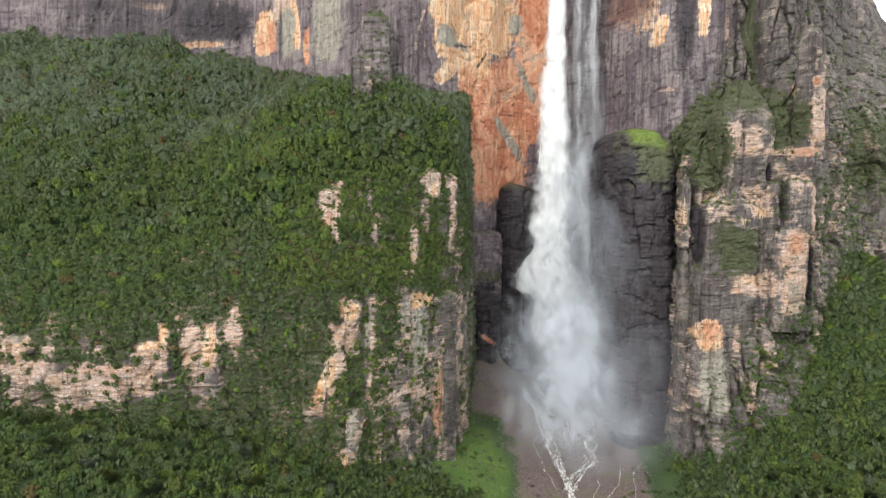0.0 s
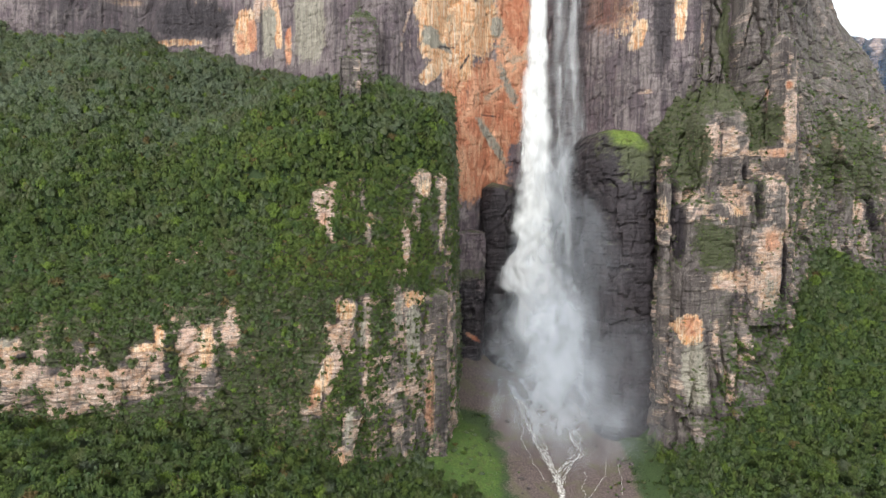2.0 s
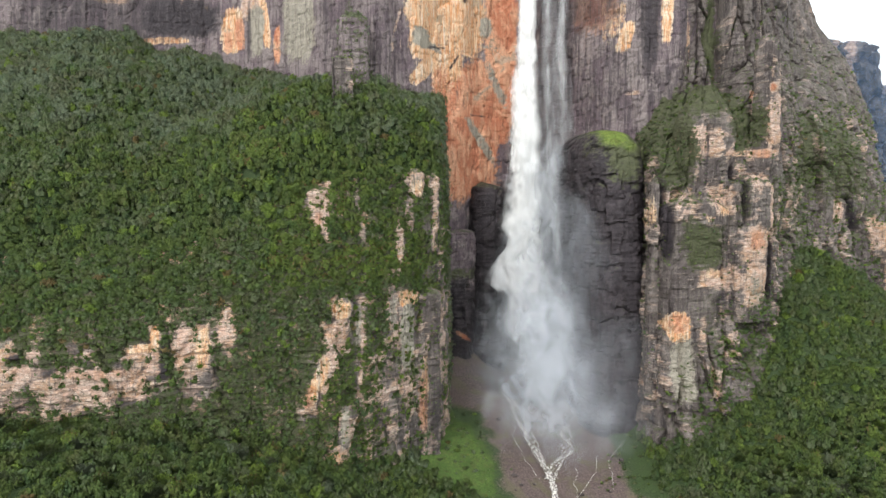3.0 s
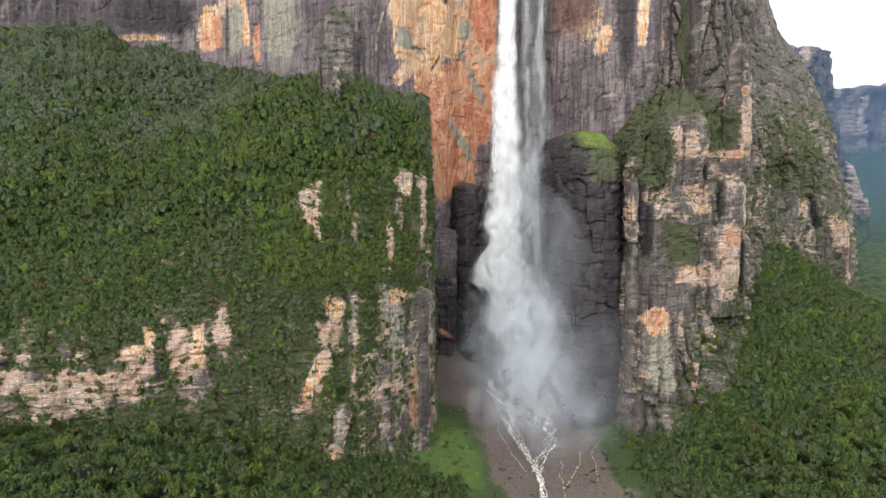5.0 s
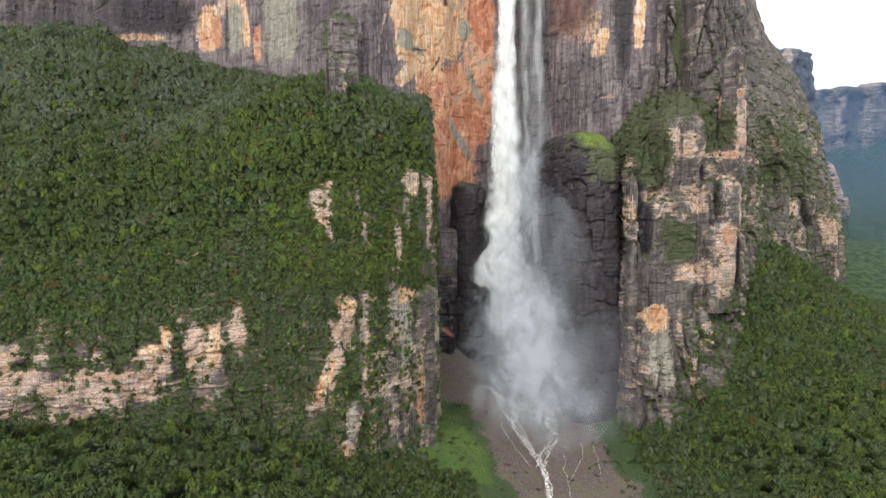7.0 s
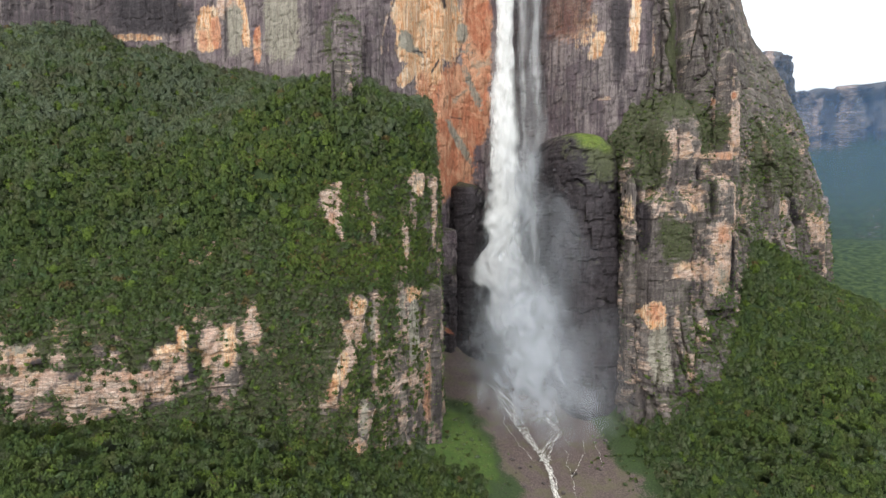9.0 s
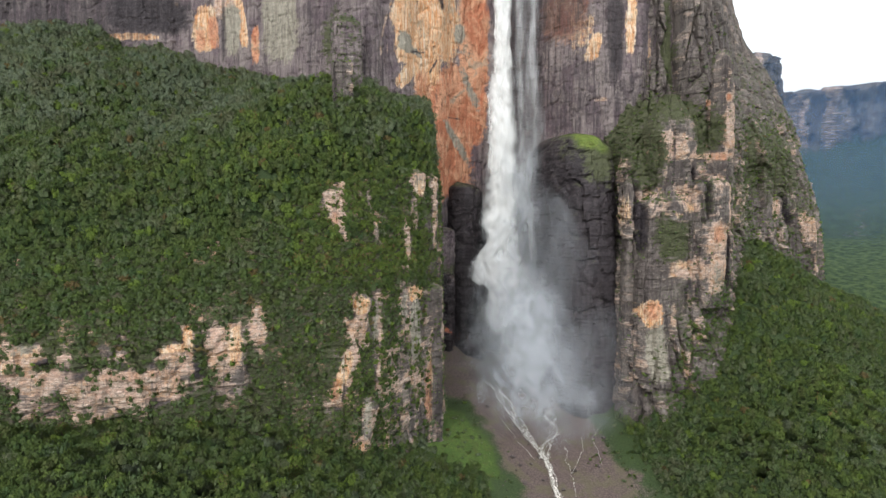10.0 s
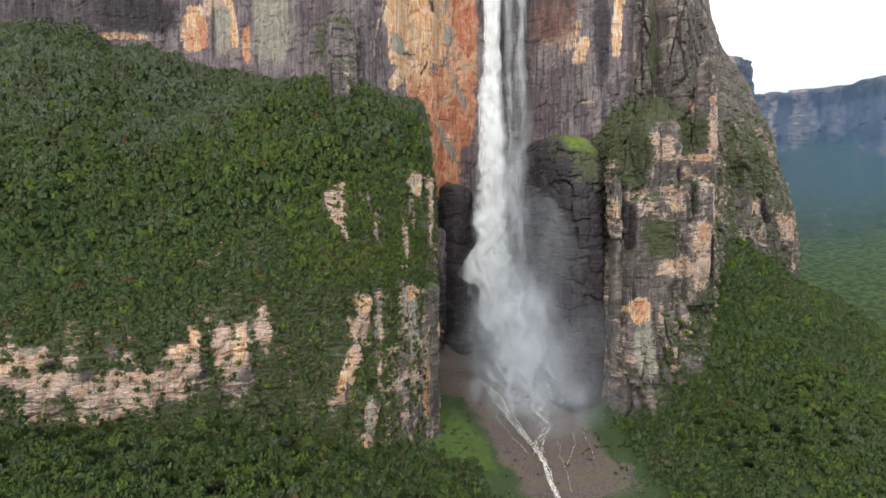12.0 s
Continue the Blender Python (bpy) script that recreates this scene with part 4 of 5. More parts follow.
# ---- trees ----
def crown_leaves(rng, leaves, size, lobes=7, flat=0.62):
    """Leaf tufts on a crown of rounded lobes, with their outward ways; unit radius, base at z = 0."""
    centre = []
    for k in range(lobes):
        a, r = 2.4 * k + rng.uniform(-0.5, 0.5), 0.74 * math.sqrt((k + rng.uniform(0, 0.8)) / lobes)
        centre.append((r * math.cos(a), r * math.sin(a), 0.22 + 0.5 * (1 - r * r) * rng.uniform(0.6, 1.1), rng.uniform(0.18, 0.36)))
    c = np.array(centre)
    which = rng.choice(lobes, leaves, p=c[:, 3] ** 2 / (c[:, 3] ** 2).sum())
    d = rng.normal(size=(leaves, 3))
    d[:, 2] = np.abs(d[:, 2]) * 0.95 - 0.35
    d /= np.linalg.norm(d, axis=1, keepdims=True)
    p = c[which, :3] + d * c[which, 3:] * rng.uniform(0.78, 1.25, (leaves, 1)) * np.array([1, 1, flat + 0.3]) + rng.normal(scale=0.06, size=(leaves, 3))
    n = d + rng.normal(scale=0.38, size=(leaves, 3)) + np.array([0, 0, 0.2])
    n /= np.linalg.norm(n, axis=1, keepdims=True)
    side = np.cross(n, rng.normal(size=(leaves, 3)))
    side /= np.linalg.norm(side, axis=1, keepdims=True)
    up = np.cross(n, side)
    w = size * rng.uniform(0.6, 1.25, (leaves, 1, 1))
    shape = np.array([(-0.6, -0.4), (0.6, -0.45), (0.05, 0.7)])
    shape = shape[None] + rng.uniform(-0.22, 0.22, (leaves, 3, 2))
    v = p[:, None] + w * (shape[..., :1] * side[:, None] + shape[..., 1:] * up[:, None])
    puff = 0.22 * d + 0.95 * (p - np.array([0, 0, 0.2])) + 0.45 * n + np.array([0, 0, 0.12])
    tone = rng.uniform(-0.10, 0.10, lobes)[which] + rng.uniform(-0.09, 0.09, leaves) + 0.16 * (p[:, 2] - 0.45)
    return v, puff / np.linalg.norm(puff, axis=1, keepdims=True), tone


def crown_core(rng, k=0.58, nu=7, nv=4):
    """A lumpy inner body that closes a crown."""
    a, b = np.meshgrid(np.arange(nu) / nu * 2 * math.pi, np.linspace(-0.75, 1.45, nv))
    r = k * (1 + 0.16 * rng.uniform(-1, 1, a.shape))
    g = np.stack([r * np.cos(a) * np.cos(b), r * np.sin(a) * np.cos(b), 0.25 + 0.55 * r * np.sin(b)], -1)
    i = np.arange(nv * nu).reshape(nv, nu)
    j = np.roll(i, -1, axis=1)
    f = np.concatenate([np.stack([i[:-1], j[:-1], j[1:]], -1).reshape(-1, 3), np.stack([i[:-1], j[1:], i[1:]], -1).reshape(-1, 3)])
    v = g.reshape(-1, 3)[f]
    way = v.mean(1) - np.array([0, 0, 0.1])
    return v, way / np.linalg.norm(way, axis=1, keepdims=True), np.full(len(v), -0.06)


def crowns(rng, kinds, leaves, size, nu=7, nv=4):
    """Unit crowns: corners (n, 3, 3), outward ways (n, 3) and leaf tones (n)."""
    out = []
    for _ in range(kinds):
        a, b = crown_core(rng, 0.58, nu, nv), crown_leaves(rng, leaves, size, lobes=int(rng.integers(10, 18)))
        out.append(tuple(np.concatenate([x, y]) for x, y in zip(a, b)))
    return out


def scatter_on(g, rng, spacing, keep, tries):
    """Random places on a sheet, no two nearer than spacing; keep(p, n) gives the chance of each."""
    a, b = g[1:, :-1] - g[:-1, :-1], g[:-1, 1:] - g[:-1, :-1]
    area = np.linalg.norm(np.cross(a, b), axis=2)
    w = np.cumsum(area.ravel())
    c = np.searchsorted(w, rng.uniform(0, w[-1], tries))
    i, j = np.unravel_index(np.minimum(c, area.size - 1), area.shape)
    u, v = rng.uniform(0, 1, (2, tries, 1))
    p = g[i, j] * (1 - u) * (1 - v) + g[i + 1, j] * v * (1 - u) + g[i, j + 1] * u * (1 - v) + g[i + 1, j + 1] * u * v
    n = normals(g)[i, j]
    ok = rng.uniform(0, 1, tries) < keep(p, n)
    seen, out = {}, []
    for q, m in zip(p[ok], n[ok]):
        cell = tuple(np.floor(q / spacing).astype(int))
        near = False
        for dx in (-1, 0, 1):
            for dy in (-1, 0, 1):
                for dz in (-1, 0, 1):
                    for o in seen.get((cell[0] + dx, cell[1] + dy, cell[2] + dz), ()):
                        if (o[0] - q[0]) ** 2 + (o[1] - q[1]) ** 2 + (o[2] - q[2]) ** 2 < spacing ** 2:
                            near = True
        if not near:
            seen.setdefault(cell, []).append(q)
            out.append((q, m))
    return np.array([q for q, m in out]), np.array([m for q, m in out])


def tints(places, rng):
    """One leaf tone per tree: mostly mid greens, in loose families, with a few bright or russet crowns; upslope paler
    and bluer, as painted haze.
    """
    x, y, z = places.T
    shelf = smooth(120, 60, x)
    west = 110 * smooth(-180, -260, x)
    # tone drops with distance up the shelf: aerial haze painted into the leaves
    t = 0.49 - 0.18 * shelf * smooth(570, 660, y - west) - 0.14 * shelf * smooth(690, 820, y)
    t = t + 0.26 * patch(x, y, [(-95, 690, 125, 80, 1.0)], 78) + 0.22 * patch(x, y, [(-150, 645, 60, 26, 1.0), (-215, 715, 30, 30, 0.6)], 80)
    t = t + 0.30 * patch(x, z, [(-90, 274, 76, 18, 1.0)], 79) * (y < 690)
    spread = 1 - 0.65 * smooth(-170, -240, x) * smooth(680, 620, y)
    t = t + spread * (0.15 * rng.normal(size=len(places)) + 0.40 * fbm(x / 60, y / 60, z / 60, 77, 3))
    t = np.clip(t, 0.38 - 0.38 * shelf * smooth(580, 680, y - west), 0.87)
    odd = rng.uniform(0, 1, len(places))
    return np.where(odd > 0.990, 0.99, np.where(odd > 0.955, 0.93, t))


def wood(name, stands, label):
    """Stands of crowns (places, radii, lifts, crowns, height) joined into one piece of stuff."""
    verts, tones, ways = [], [], []
    for places, radius, lift, kinds, tall in stands:
        which = rng.integers(0, len(kinds), len(places))
        turn = rng.uniform(0, 2 * math.pi, len(places))
        tall = tall * rng.uniform(0.75, 1.25, len(places))
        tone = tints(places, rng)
        for k, (unit, way, spread) in enumerate(kinds):
            sel = np.nonzero(which == k)[0]
            if not len(sel):
                continue
            c, s = np.cos(turn[sel])[:, None, None], np.sin(turn[sel])[:, None, None]
            r = radius[sel][:, None, None]
            x, y, z = unit[None, ..., 0], unit[None, ..., 1], unit[None, ..., 2]
            v = np.stack([(x * c - y * s) * r, (x * s + y * c) * r, z * r * tall[sel][:, None, None] + 0 * c], -1) + places[sel][:, None, None]
            v[..., 2] += lift[sel][:, None, None]
            verts.append(v.reshape(-1, 3))
            c, s = c[..., 0], s[..., 0]
            w = np.stack([way[None, :, 0] * c - way[None, :, 1] * s, way[None, :, 0] * s + way[None, :, 1] * c, way[None, :, 2] + 0 * c], -1)
            ways.append(np.repeat(w.reshape(-1, 3), 3, axis=0))
            leafy = np.where(tone[sel][:, None] > 0.9, 0, 1) * spread[None, :]
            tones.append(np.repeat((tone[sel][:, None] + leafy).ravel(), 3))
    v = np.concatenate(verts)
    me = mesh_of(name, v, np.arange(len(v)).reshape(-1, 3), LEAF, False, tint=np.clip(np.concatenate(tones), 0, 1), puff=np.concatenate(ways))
    return tagged(new(name, me), label, "forest", kind="stuff")


rng = np.random.default_rng(7)
GREAT = crowns(rng, 16, 205, 0.162, 6, 3)
BIG = crowns(rng, 14, 170, 0.18, 6, 3)
BUSH = crowns(rng, 9, 40, 0.38, 5, 3)
HANG = crowns(rng, 12, 24, 0.46, 5, 3)


def stand(name, sheet, keep, tries, label):
    """Tall crowns with lesser ones between them, as one piece of stuff."""
    p, n = scatter_on(sheet, rng, 9.6, keep, tries)
    q, n = scatter_on(sheet, rng, 4.6, keep, 2 * tries)
    far = np.ones(len(q), bool)
    cell = {}
    for a in p:
        cell.setdefault(tuple((a // 8).astype(int)), []).append(a)
    for k, a in enumerate(q):
        i, j, m = (a // 8).astype(int)
        far[k] = all((a - b) @ (a - b) > 26 for x in (-1, 0, 1) for y in (-1, 0, 1) for z in (-1, 0, 1) for b in cell.get((i + x, j + y, m + z), ()))
    q = q[far]
    wood(name, [(p, 5.2 + 4.6 * rng.uniform(0, 1, len(p)) ** 1.8, rng.uniform(-3.0, 1.5, len(p)) + 3.5 * (rng.uniform(0, 1, len(p)) > 0.88), GREAT, 1.65), (q, rng.uniform(3.6, 5.6, len(q)), rng.uniform(-1.0, 2.5, len(q)), BUSH, 1.7)], label)


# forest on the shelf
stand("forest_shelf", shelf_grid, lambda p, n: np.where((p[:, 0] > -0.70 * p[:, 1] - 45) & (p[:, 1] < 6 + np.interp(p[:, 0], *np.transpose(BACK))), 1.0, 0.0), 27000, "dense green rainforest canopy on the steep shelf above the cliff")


# hanging growth on the promontory's face
def on_face(p, n):
    b = bare_at(p[:, 0], p[:, 2])
    tufts = smooth(0.16, 0.34, fbm(p[:, 0] / 10, p[:, 1] / 10, p[:, 2] / 14, 68, 3))
    return np.where(b > 0.3, 0.03 + 0.5 * tufts, 0.95) * (0.3 + 0.7 * smooth(14, -20, p[:, 0])) * np.where(p[:, 0] > -450, 1, 0)


p, n = scatter_on(left_grid[:, left_grid[0, :, 0] > -440], rng, 3.5, on_face, 46000)
q, m = scatter_on(left_grid[:, left_grid[0, :, 0] > -440], rng, 6.0, lambda p, n: (bare_at(p[:, 0], p[:, 2]) < 0.1) * (0.6 + 0.4 * smooth(215, 245, p[:, 2])) * (p[:, 0] < 8), 9000)
wood("forest_hanging", [(q - 1.5 * m, rng.uniform(3.2, 5.4, len(q)) * (1 + 0.45 * smooth(225, 250, q[:, 2])), rng.uniform(-2.5, 0, len(q)) + 2.5 * smooth(225, 250, q[:, 2]), BIG, 1.2), (p - 0.5 * n, 1.9 + 3.6 * rng.uniform(0, 1, len(p)) ** 1.6, rng.uniform(-1.5, 0.8, len(p)), HANG, 1.2)], "green shrubs and creepers hanging from the broken cliff")


# growth on the tower's ledges
def on_tower(p, n):
    m = fbm(p[:, 0] / 26, p[:, 1] / 26, p[:, 2] / 16, 61, 3)
    top = smooth(0.3, 0.65, n[:, 2])
    side = smooth(420, 470, p[:, 0]) * smooth(420, 330, p[:, 2]) * smooth(-0.35, -0.05, m)
    low_ = smooth(240, 180, p[:, 2] - 0.35 * np.maximum(p[:, 0] - 400, 0)) * smooth(335, 365, p[:, 0]) + 0.9 * patch(p[:, 0], p[:, 2], [(305, 405, 18, 44, 1.0), (395, 436, 18, 30, 1.0), (328, 292, 26, 26, 0.7), (470, 380, 26, 60, 0.8), (440, 300, 12, 40, 0.7), (560, 420, 60, 50, 0.5), (392, 540, 8, 80, 1.0)], 64)
    keep = 0.12 * smooth(0.05, 0.3, m) + 0.6 * top * (p[:, 2] < 500) + 0.8 * side + low_
    return np.clip(keep, 0, 1) * (p[:, 2] > 70) * (p[:, 2] < 640)


p, n = scatter_on(tower_grid[tower_grid[:, 40, 2] < 640][:, tower_grid[60, :, 0] < 720], rng, 4.3, on_tower, 30000)
wood("forest_ledges", [(p, 1.5 + 2.7 * rng.uniform(0, 1, len(p)) ** 1.5, rng.uniform(-1.4, 0.0, len(p)), HANG, 1.0)], "dark shrubs on the ledges of the rock tower")

# tufts on the crowns and ledges of the tower's pillars
def green_bands(p):
    return 0.9 * (patch(p[:, 0], p[:, 2], [(396, 436, 18, 26, 1.0), (328, 290, 24, 24, 0.8), (440, 300, 12, 36, 0.7), (304, 390, 18, 32, 1.0)], 64)) + 0.35 * (p[:, 0] < 20) * smooth(0.0, 0.25, fbm(p[:, 0] / 9, p[:, 1] / 9, p[:, 2] / 20, 66, 3))


spots = []
for g in tower_pillars + left_pillars:
    p, n = scatter_on(g, rng, 3.7, lambda p, n: np.clip(0.9 * smooth(0.25, 0.6, n[:, 2]) + 0.10 * smooth(0.0, 0.3, fbm(p[:, 0] / 14, p[:, 1] / 14, p[:, 2] / 12, 63, 2)) + green_bands(p), 0, 1) * (n[:, 1] < 0.5), 3200)
    spots.append(p)
p = np.concatenate([a for a in spots if len(a)])
wood("scrub_ledges", [(p, 0.9 + 2.0 * rng.uniform(0, 1, len(p)) ** 1.5, rng.uniform(-1.2, 0, len(p)), HANG, 1.0)], "green shrubs clinging to the rock pillars")

# trees that climb the tower's foot
def at_foot(p, n):
    line = np.interp(p[:, 0], [304, 318, 332, 355, 390, 480, 640], [70, 104, 136, 190, 214, 252, 262])
    return smooth(14, -10, p[:, 2] - line + 16 * fbm(p[:, 0] / 18, p[:, 1] / 18, p[:, 2] / 18, 69, 3)) * (p[:, 2] > 60) * (p[:, 0] > 304) * (p[:, 0] < 640)


spots = [scatter_on(g, rng, 4.6, at_foot, 9000) for g in (tower_grid[tower_grid[:, 40, 2] < 280], tower_pillars[1], tower_pillars[3])]
p, n = np.concatenate([a for a, b in spots if len(a)]), np.concatenate([b for a, b in spots if len(b)])
wood("forest_foot", [(p - 1.0 * n, rng.uniform(2.6, 5.4, len(p)), rng.uniform(-2.5, 0, len(p)), BUSH, 1.3)], "green trees climbing the foot of the rock tower")

# forest on the lower slopes
lx, ly = np.meshgrid(np.arange(-470, 860, 8.0), np.arange(440, 800, 8.0))
low = np.stack([lx, ly, ground_height(lx, ly)], -1)


def on_low(p, n):
    gap = patch(p[:, 0], p[:, 1], [(150, 720, 105, 190, 1.0), (60, 690, 70, 60, 0.95)], 97, 0.3)
    behind = (p[:, 1] > 600) & (p[:, 0] < -60) | (p[:, 1] > 730) & (p[:, 0] < 420) | (p[:, 0] > 0) & (p[:, 0] < 260) & (p[:, 1] < 560)
    away = (p[:, 0] < -0.70 * p[:, 1] - 45) | (p[:, 0] > 1.19 * p[:, 1] - 110)
    return np.where((gap > 0.4) | behind | away, 0.0, 1.0)


# trees that stand out singly on the nearest slopes
def tree_kind(tone, seed, slim=False):
    """A tree: tapered trunk with limbs, and an uneven crown of leaf tufts."""
    r = np.random.default_rng(seed)
    tall, wide = r.uniform(12, 17), r.uniform(6.6, 10.0)
    if slim:
        tall, wide = r.uniform(17, 21), r.uniform(3.4, 4.6)
    tree = tagged(new("tree"), "", "tree", "rainforest trees")
    bm = bmesh.new()

    def limb(a, b, ra, rb):
        way = Vector(b) - Vector(a)
        m = Matrix.Translation((Vector(a) + Vector(b)) / 2) @ way.to_track_quat("Z", "Y").to_matrix().to_4x4()
        bmesh.ops.create_cone(bm, cap_ends=False, segments=7, radius1=ra, radius2=rb, depth=way.length, matrix=m)

    lean = (r.uniform(-0.8, 0.8), r.uniform(-0.8, 0.8))
    limb((0, 0, -2), (lean[0], lean[1], tall * (0.75 if slim else 0.55)), 0.42, 0.28)
    for k in range(5):
        a = k * 1.26 + r.uniform(-0.4, 0.4)
        limb((lean[0], lean[1], tall * r.uniform(0.42, 0.54)), (lean[0] + wide * 0.55 * math.cos(a), lean[1] + wide * 0.55 * math.sin(a), tall * r.uniform(0.68, 0.85)), 0.2, 0.08)
    me = bpy.data.meshes.new("trunk")
    bm.to_mesh(me)
    bm.free()
    me.materials.append(BARK)
    part("trunk", me, tree, "pale slender trunk")
    core, leaves = crown_core(r, 0.66), crown_leaves(r, 560, 0.115, lobes=int(r.integers(11, 18)))
    v = np.concatenate([core[0], leaves[0]]) * np.array([wide, wide, wide * r.uniform(1.15, 1.5)]) + np.array([lean[0], lean[1], tall * (0.62 if slim else 0.32)])
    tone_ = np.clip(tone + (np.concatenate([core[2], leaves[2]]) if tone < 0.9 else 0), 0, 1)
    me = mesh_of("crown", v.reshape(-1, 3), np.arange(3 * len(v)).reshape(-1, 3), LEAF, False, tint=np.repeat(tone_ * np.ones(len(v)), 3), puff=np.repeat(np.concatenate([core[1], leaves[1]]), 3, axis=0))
    part("crown", me, tree)
    return tree


def is_single(p):
    return ((p[:, 0] > -425) & (p[:, 0] < -60) & (p[:, 1] > 486) & (p[:, 1] < 556)) | ((p[:, 0] > 335) & (p[:, 0] < 540) & (p[:, 1] > 535) & (p[:, 1] < 630))


p, n = scatter_on(low, rng, 9.6, lambda p, n: on_low(p, n) * is_single(p), 14000)
TONES = [(0.05, "dark blue-green broadleaf rainforest tree"), (0.25, "deep green broadleaf rainforest tree with a pale trunk"), (0.4, "mid green rainforest tree with a rounded crown"),
         (0.5, "mid green rainforest tree with an uneven crown"), (0.6, "olive green rainforest tree"), (0.72, "light green rainforest tree"), (0.85, "light olive rainforest tree"), (0.94, "bright yellow-green rainforest tree")]
kinds = []
for k in range(14):
    tone, text = TONES[(k * 3) % 7] if k else TONES[7]
    slim = k in (4, 9)
    kinds.append(tagged(tree_kind(tone, 300 + k, slim), "tall rainforest tree with a bare pale trunk" if slim else text))
for k, q in enumerate(p[:290]):
    m = pose(q[0], q[1], q[2] - 5.5, 0, 0, rng.uniform(0, 360))
    source = kinds[int(rng.integers(0, len(kinds)))] if k >= len(kinds) else kinds[k]
    if k < len(kinds):
        source.matrix_basis = m
    else:
        copy_thing(source, m)

stand("forest_valley", low, lambda p, n: on_low(p, n) * np.where(is_single(p), 0.85, 1), 34000, "dense green rainforest canopy on the lower slopes")

# scrub over the grass at the foot of the gorge
p, n = scatter_on(low, rng, 3.2, lambda p, n: 0.75 * patch(p[:, 0], p[:, 1], [(20, 690, 55, 75, 1.0), (250, 660, 40, 70, 0.9), (10, 760, 25, 60, 0.9), (272, 712, 30, 50, 0.9)], 96, 0.6), 9000)
wood("scrub", [(p, 1.0 + 3.2 * rng.uniform(0, 1, len(p)) ** 2, rng.uniform(-0.6, 0.2, len(p)), HANG, 0.9)], "low green scrub and grass tussocks beside the scree")


# ---- boulders on the scree ----
def boulder_mesh(seed):
    bm = bmesh.new()
    bmesh.ops.create_icosphere(bm, subdivisions=2, radius=1)
    off = Vector((seed * 3.1, seed * 1.7, 0))
    for v in bm.verts:
        v.co *= 1 + 0.35 * noise.noise(v.co * 1.3 + off) + 0.15 * noise.cell(v.co * 1.8 + off)
        v.co.z *= 0.7
    me = bpy.data.meshes.new("boulder")
    bm.to_mesh(me)
    bm.free()
    me.materials.append(ROCK_TOWER)
    return me


stones = [boulder_mesh(k) for k in range(5)]
for k in range(70):
    y = rng.uniform(600, 815)
    x = rng.uniform(60, 240) if k < 50 else rng.uniform(90, 200)
    ob = tagged(new("boulder", stones[k % 5]), "grey-brown boulder lying on the wet scree", "boulder", "boulders on the scree")
    size = 0.9 + 3.2 * rng.uniform(0, 1) ** 3
    ob.matrix_basis = Matrix.LocRotScale((x, y, float(ground_height(x, y)) + 0.2 * size), Euler((rng.uniform(-0.4, 0.4), rng.uniform(-0.4, 0.4), rng.uniform(0, 6))), (size, size * 0.8, size * 0.8))


# ---- the waterfall ----
def curtain(bounds, depth, step, seed, rim=0.2, cover_rows=None):
    """A curved sheet of water: bounds are (z, left, right, y); bulges towards the open side by depth."""
    b = np.asarray(bounds, float)
    z = np.arange(b[-1, 0], b[0, 0] + step, step)[::-1]
    order = np.argsort(b[:, 0])
    lft, rgt, yy = (np.interp(z, b[order, 0], b[order, k]) for k in (1, 2, 3))
    u = np.linspace(-1, 1, 48)
    U, Zg = np.meshgrid(u, z)
    x = (lft[:, None] + rgt[:, None]) / 2 + U * (rgt - lft)[:, None] / 2
    y = yy[:, None] - depth * np.sqrt(np.clip(1 - U * U, 0, 1)) + 7 * fbm(x / 12, seed, Zg / 24, seed, 4)
    loose = 2.5 + 20 * smooth(480, 220, Zg)
    x = x + loose * fbm(seed, U * 1.2, Zg / 46, seed + 2, 4)
    edge = smooth(1.0, 1 - rim, np.abs(U))
    fade = 40 + 30 * rim
    ends = smooth(0, 1, (Zg - b[-1, 0]) / fade) * smooth(0, 1, (b[0, 0] - Zg) / fade + 0.02)
    return np.stack([x, y, Zg], -1), edge * ends * smooth(-2, 42, Zg - ground_height(x, y))


falls = tagged(new("waterfall"), "tall white waterfall plunging from the cliff into mist", "waterfall", kind="structure")
falls.location = (164, 895, 60)


def water_part(name, bounds, depth, material, seed, rim, label=""):
    g, cover = curtain(bounds, depth, 4.0, seed, rim)
    g = g - np.array(falls.location)
    return part(name, mesh_of(name, g, grid_faces(*g.shape[:2]), material, True, cover=cover), falls, label)


TOP = 780
water_part("main_stream", [(TOP, 144, 169, 905), (560, 139, 169, 903), (480, 131, 173, 900), (390, 127, 176, 897), (300, 128, 180, 894), (240, 132, 184, 892), (150, 146, 190, 885)], 10, WATER, 3, 0.7, "dense white falling water")
water_part("main_stream", [(TOP, 139, 173, 898), (560, 132, 173, 896), (480, 123, 178, 893), (390, 117, 184, 889), (330, 112, 190, 887), (290, 104, 196, 884), (268, 88, 198, 882), (246, 84, 198, 880), (226, 92, 198, 879), (210, 108, 198, 878), (192, 100, 200, 876), (170, 92, 202, 874), (140, 100, 204, 872), (110, 116, 206, 870)], 14, BILLOW, 4, 0.8, "billowing white water")
for k, (a, b, w, low_) in enumerate(((208, 214, 16, 400), (186, 194, 15, 360))):
    water_part("strand", [(TOP, a - w, a + w, 914), (560, a - w, a + w, 911), (low_, b - w * 1.4, b + w * 1.4, 904), (low_ - 170, b - w * 2.0, b + w * 2.0, 896)], 6, VEIL, 60 + k, 1.0, "thin strand of falling water")
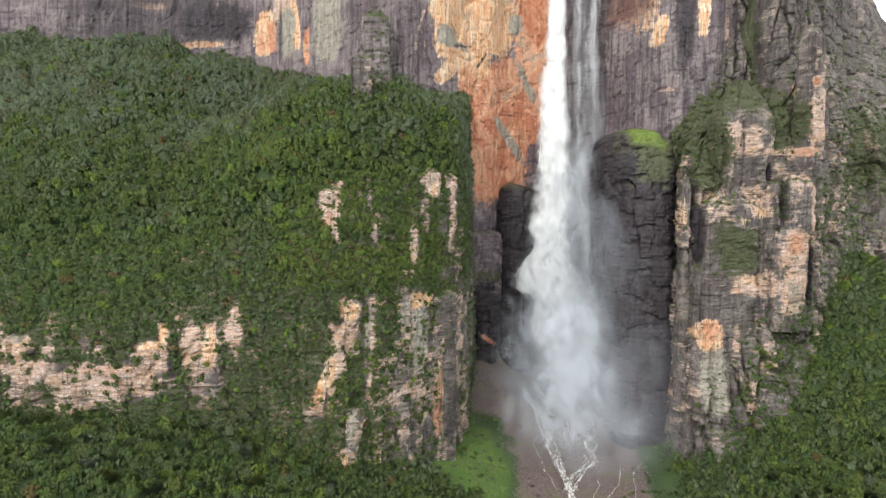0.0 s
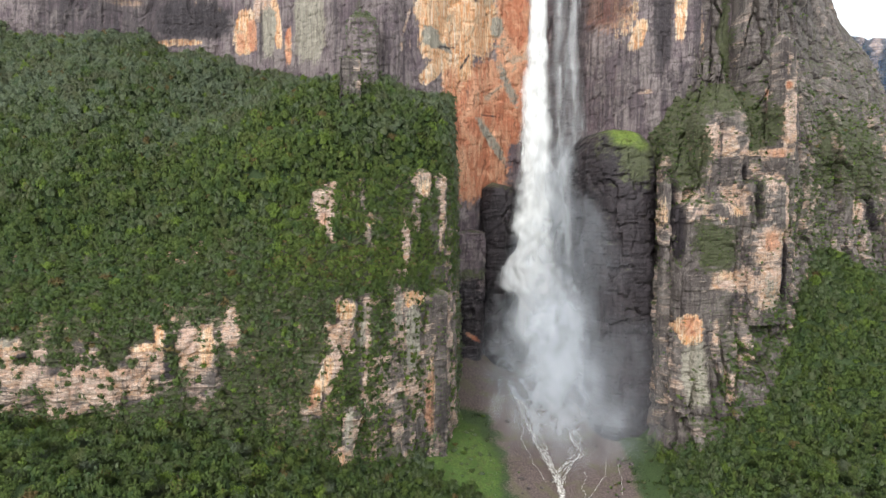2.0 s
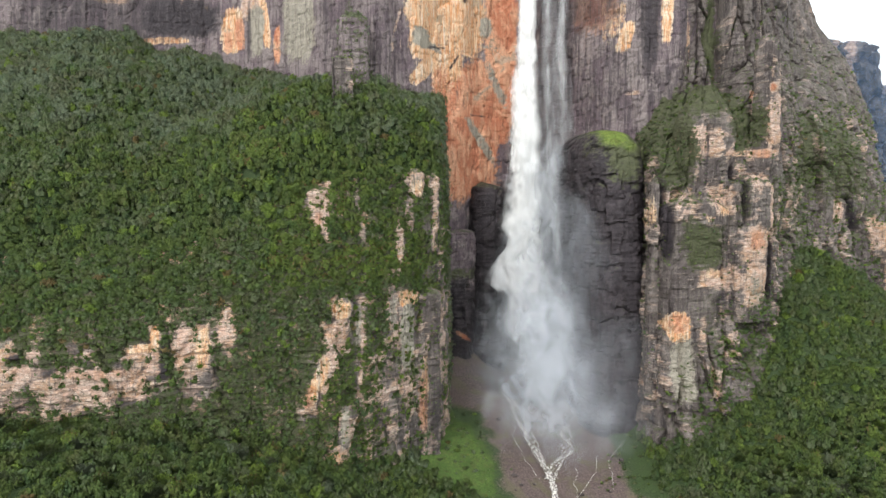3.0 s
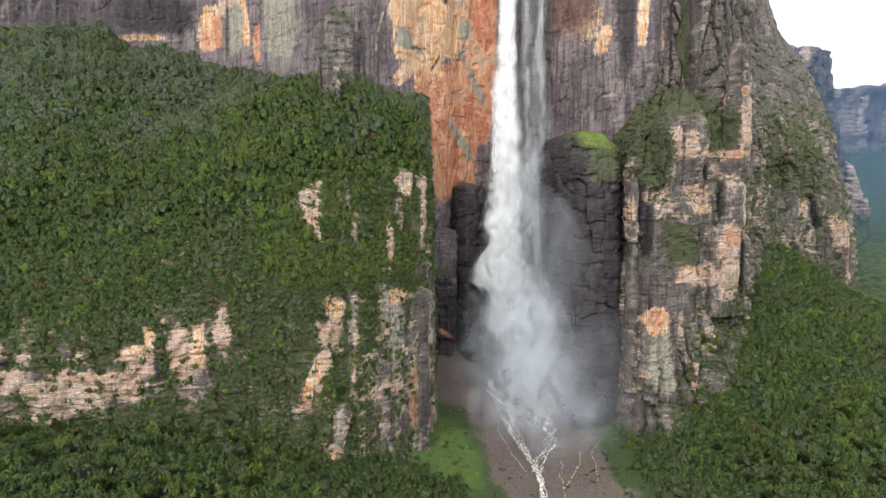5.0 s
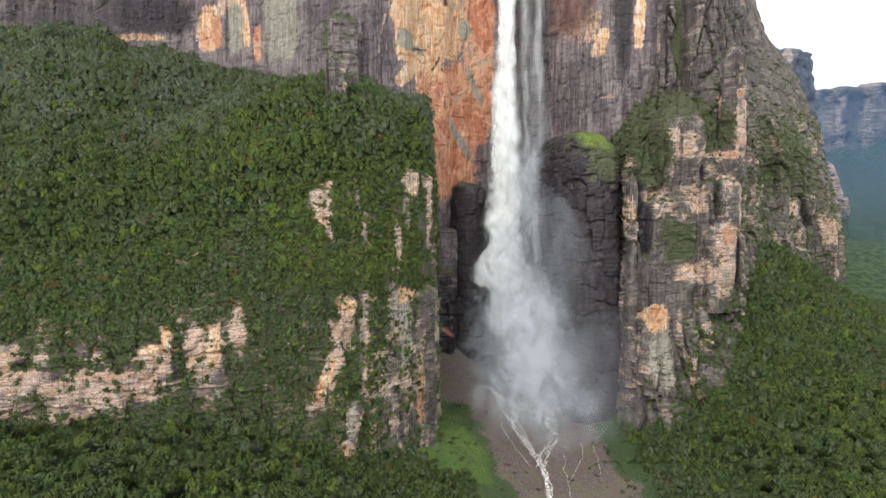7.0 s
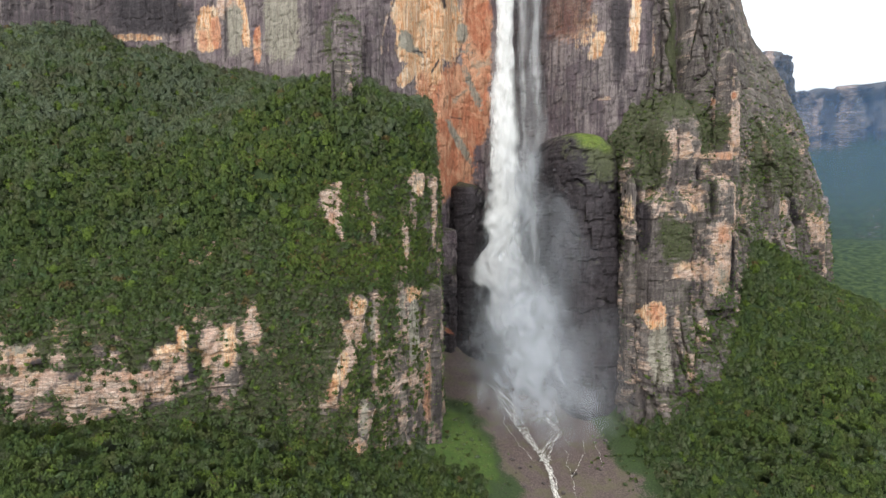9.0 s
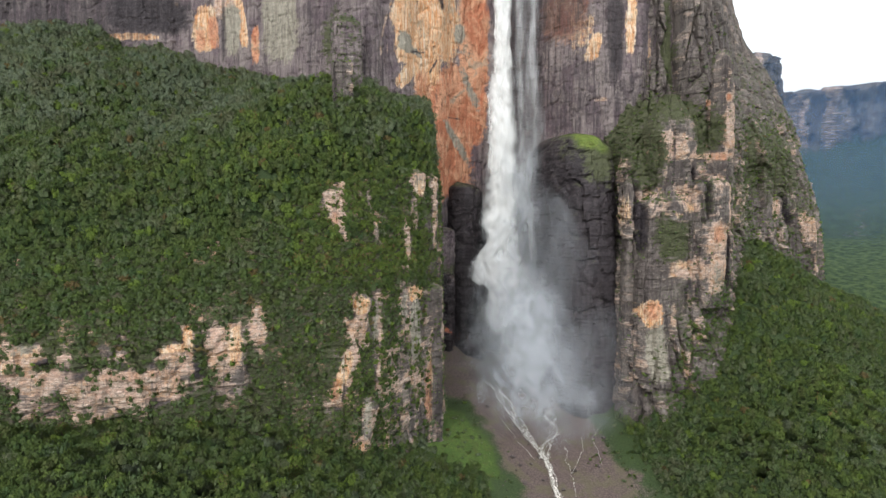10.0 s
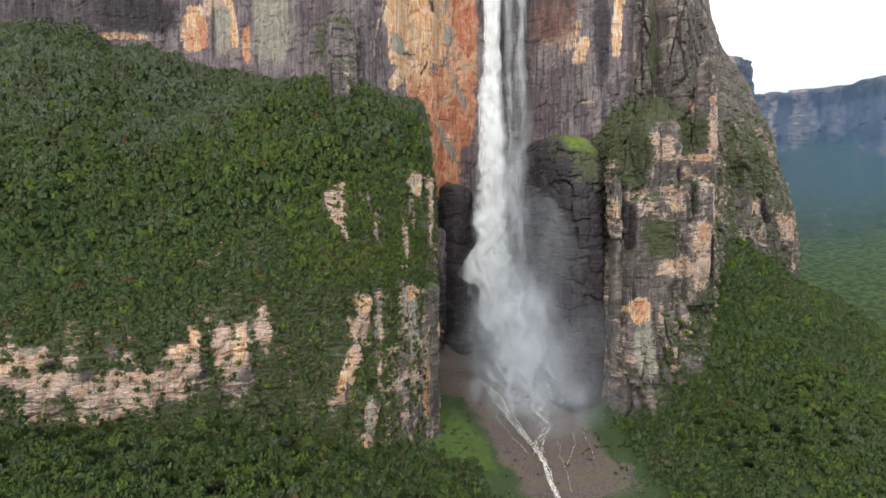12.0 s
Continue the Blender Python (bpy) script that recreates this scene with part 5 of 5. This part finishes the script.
water_part("veil", [(TOP, 160, 226, 915), (560, 160, 232, 911), (450, 158, 242, 906), (330, 150, 248, 900), (200, 140, 252, 890), (80, 136, 250, 880)], 12, GAUZE, 5, 0.6, "thin grey veil of drifting water")
water_part("spray", [(460, 116, 236, 884), (340, 102, 232, 878), (260, 84, 236, 872), (170, 80, 242, 862), (60, 84, 250, 850)], 24, SPRAY, 15, 1.0, "soft white spray")
water_part("spray", [(300, 96, 226, 866), (220, 72, 246, 856), (130, 56, 262, 844), (40, 50, 276, 826)], 30, SPRAY, 6, 1.0, "soft white spray")
water_part("spray", [(260, 50, 262, 830), (150, 20, 276, 800), (80, 6, 290, 770), (10, 0, 300, 745)], 40, MIST, 7, 1.0, "soft white spray")
water_part("spray", [(390, 126, 244, 800), (280, 92, 262, 776), (160, 76, 276, 754), (40, 66, 290, 738)], 24, HAZY, 18, 1.0, "faint drifting mist")
water_part("spray", [(230, 4, 336, 760), (90, -10, 346, 730), (-60, -10, 340, 680)], 35, HAZY, 8, 1.0, "faint drifting mist")


def strand(name, way, width, seed):
    """A braid of white water laid on the scree: way is a list of (x, y)."""
    p = spline(np.array(way, float), [12] * (len(way) - 1))
    p = p + np.stack([3.8 * fbm(np.arange(len(p)) / 4, seed, 0, seed, 3), 0 * p[:, 0]], -1)
    d = np.gradient(p, axis=0)
    d /= np.linalg.norm(d, axis=1, keepdims=True)
    side = np.stack([-d[:, 1], d[:, 0]], -1)
    w = width * (0.7 + 0.5 * np.abs(fbm(np.arange(len(p)) / 4, seed, 1, seed + 3, 2)))
    cols = []
    for k in (-1, -0.4, 0.4, 1):
        q = p + side * (w * k)[:, None]
        cols.append(np.column_stack([q, ground_height(q[:, 0], q[:, 1]) + 2.6 + 1.2 * (1 - abs(k)) + 0.6 * grain(q[:, 0] / 3, q[:, 1] / 3, 0, seed)]))
    g = np.stack(cols, 1) - np.array(falls.location)
    cover = np.broadcast_to(np.array([0.25, 1, 1, 0.25]), g.shape[:2])
    return part(name, mesh_of(name, g, grid_faces(*g.shape[:2]), FROTH, True, cover=cover), falls, "white braided rapids")


LEFT_ARM = [(124, 838), (128, 796), (132, 751), (135, 719), (139, 691), (139, 665), (132, 634), (130, 607), (128, 560)]
RIGHT_ARM = [(184, 780), (182, 762), (173, 732), (153, 704), (140, 678)]
for k in range(16):
    strand("rapids", [(x + max(1.5, 11 - 2.0 * i) * math.sin(k * 2.1 + i * 2.3 + k * k), y) for i, (x, y) in enumerate(LEFT_ARM)], 0.35 + 0.2 * (k % 3), 51 + k)
strand("rapids", LEFT_ARM[4:], 2.4, 41)
strand("rapids", [(x + 4, y) for x, y in LEFT_ARM[4:]], 1.8, 42)
for k in range(8):
    strand("rapids", [(x + 8 * math.sin(k * 1.9 + i * 2.4 + k * k), y) for i, (x, y) in enumerate(RIGHT_ARM)], 0.5 + 0.2 * (k % 2), 21 + k)
strand("rapids", [(116, 770), (112, 740), (118, 706), (126, 676)], 0.5, 31)
strand("rapids", [(205, 720), (196, 693), (176, 668), (163, 650)], 0.45, 32)
strand("rapids", [(176, 700), (166, 672), (158, 640), (150, 610)], 0.5, 33)
strand("rapids", [(246, 735), (222, 712), (214, 690), (206, 660)], 0.4, 34)

# ---- haze in the far valley, painted as blue see-through sheets ----
def haze_sheet(a, b, z0, z1, seed):
    u = np.linspace(0, 1, 24)
    v = np.linspace(0, 1, 30)
    U, V = np.meshgrid(u, v)
    g = np.stack([a[0] + (b[0] - a[0]) * U, a[1] + (b[1] - a[1]) * U + 40 * np.sin(U * 9 + seed), z0 + (z1 - z0) * V], -1)
    return g


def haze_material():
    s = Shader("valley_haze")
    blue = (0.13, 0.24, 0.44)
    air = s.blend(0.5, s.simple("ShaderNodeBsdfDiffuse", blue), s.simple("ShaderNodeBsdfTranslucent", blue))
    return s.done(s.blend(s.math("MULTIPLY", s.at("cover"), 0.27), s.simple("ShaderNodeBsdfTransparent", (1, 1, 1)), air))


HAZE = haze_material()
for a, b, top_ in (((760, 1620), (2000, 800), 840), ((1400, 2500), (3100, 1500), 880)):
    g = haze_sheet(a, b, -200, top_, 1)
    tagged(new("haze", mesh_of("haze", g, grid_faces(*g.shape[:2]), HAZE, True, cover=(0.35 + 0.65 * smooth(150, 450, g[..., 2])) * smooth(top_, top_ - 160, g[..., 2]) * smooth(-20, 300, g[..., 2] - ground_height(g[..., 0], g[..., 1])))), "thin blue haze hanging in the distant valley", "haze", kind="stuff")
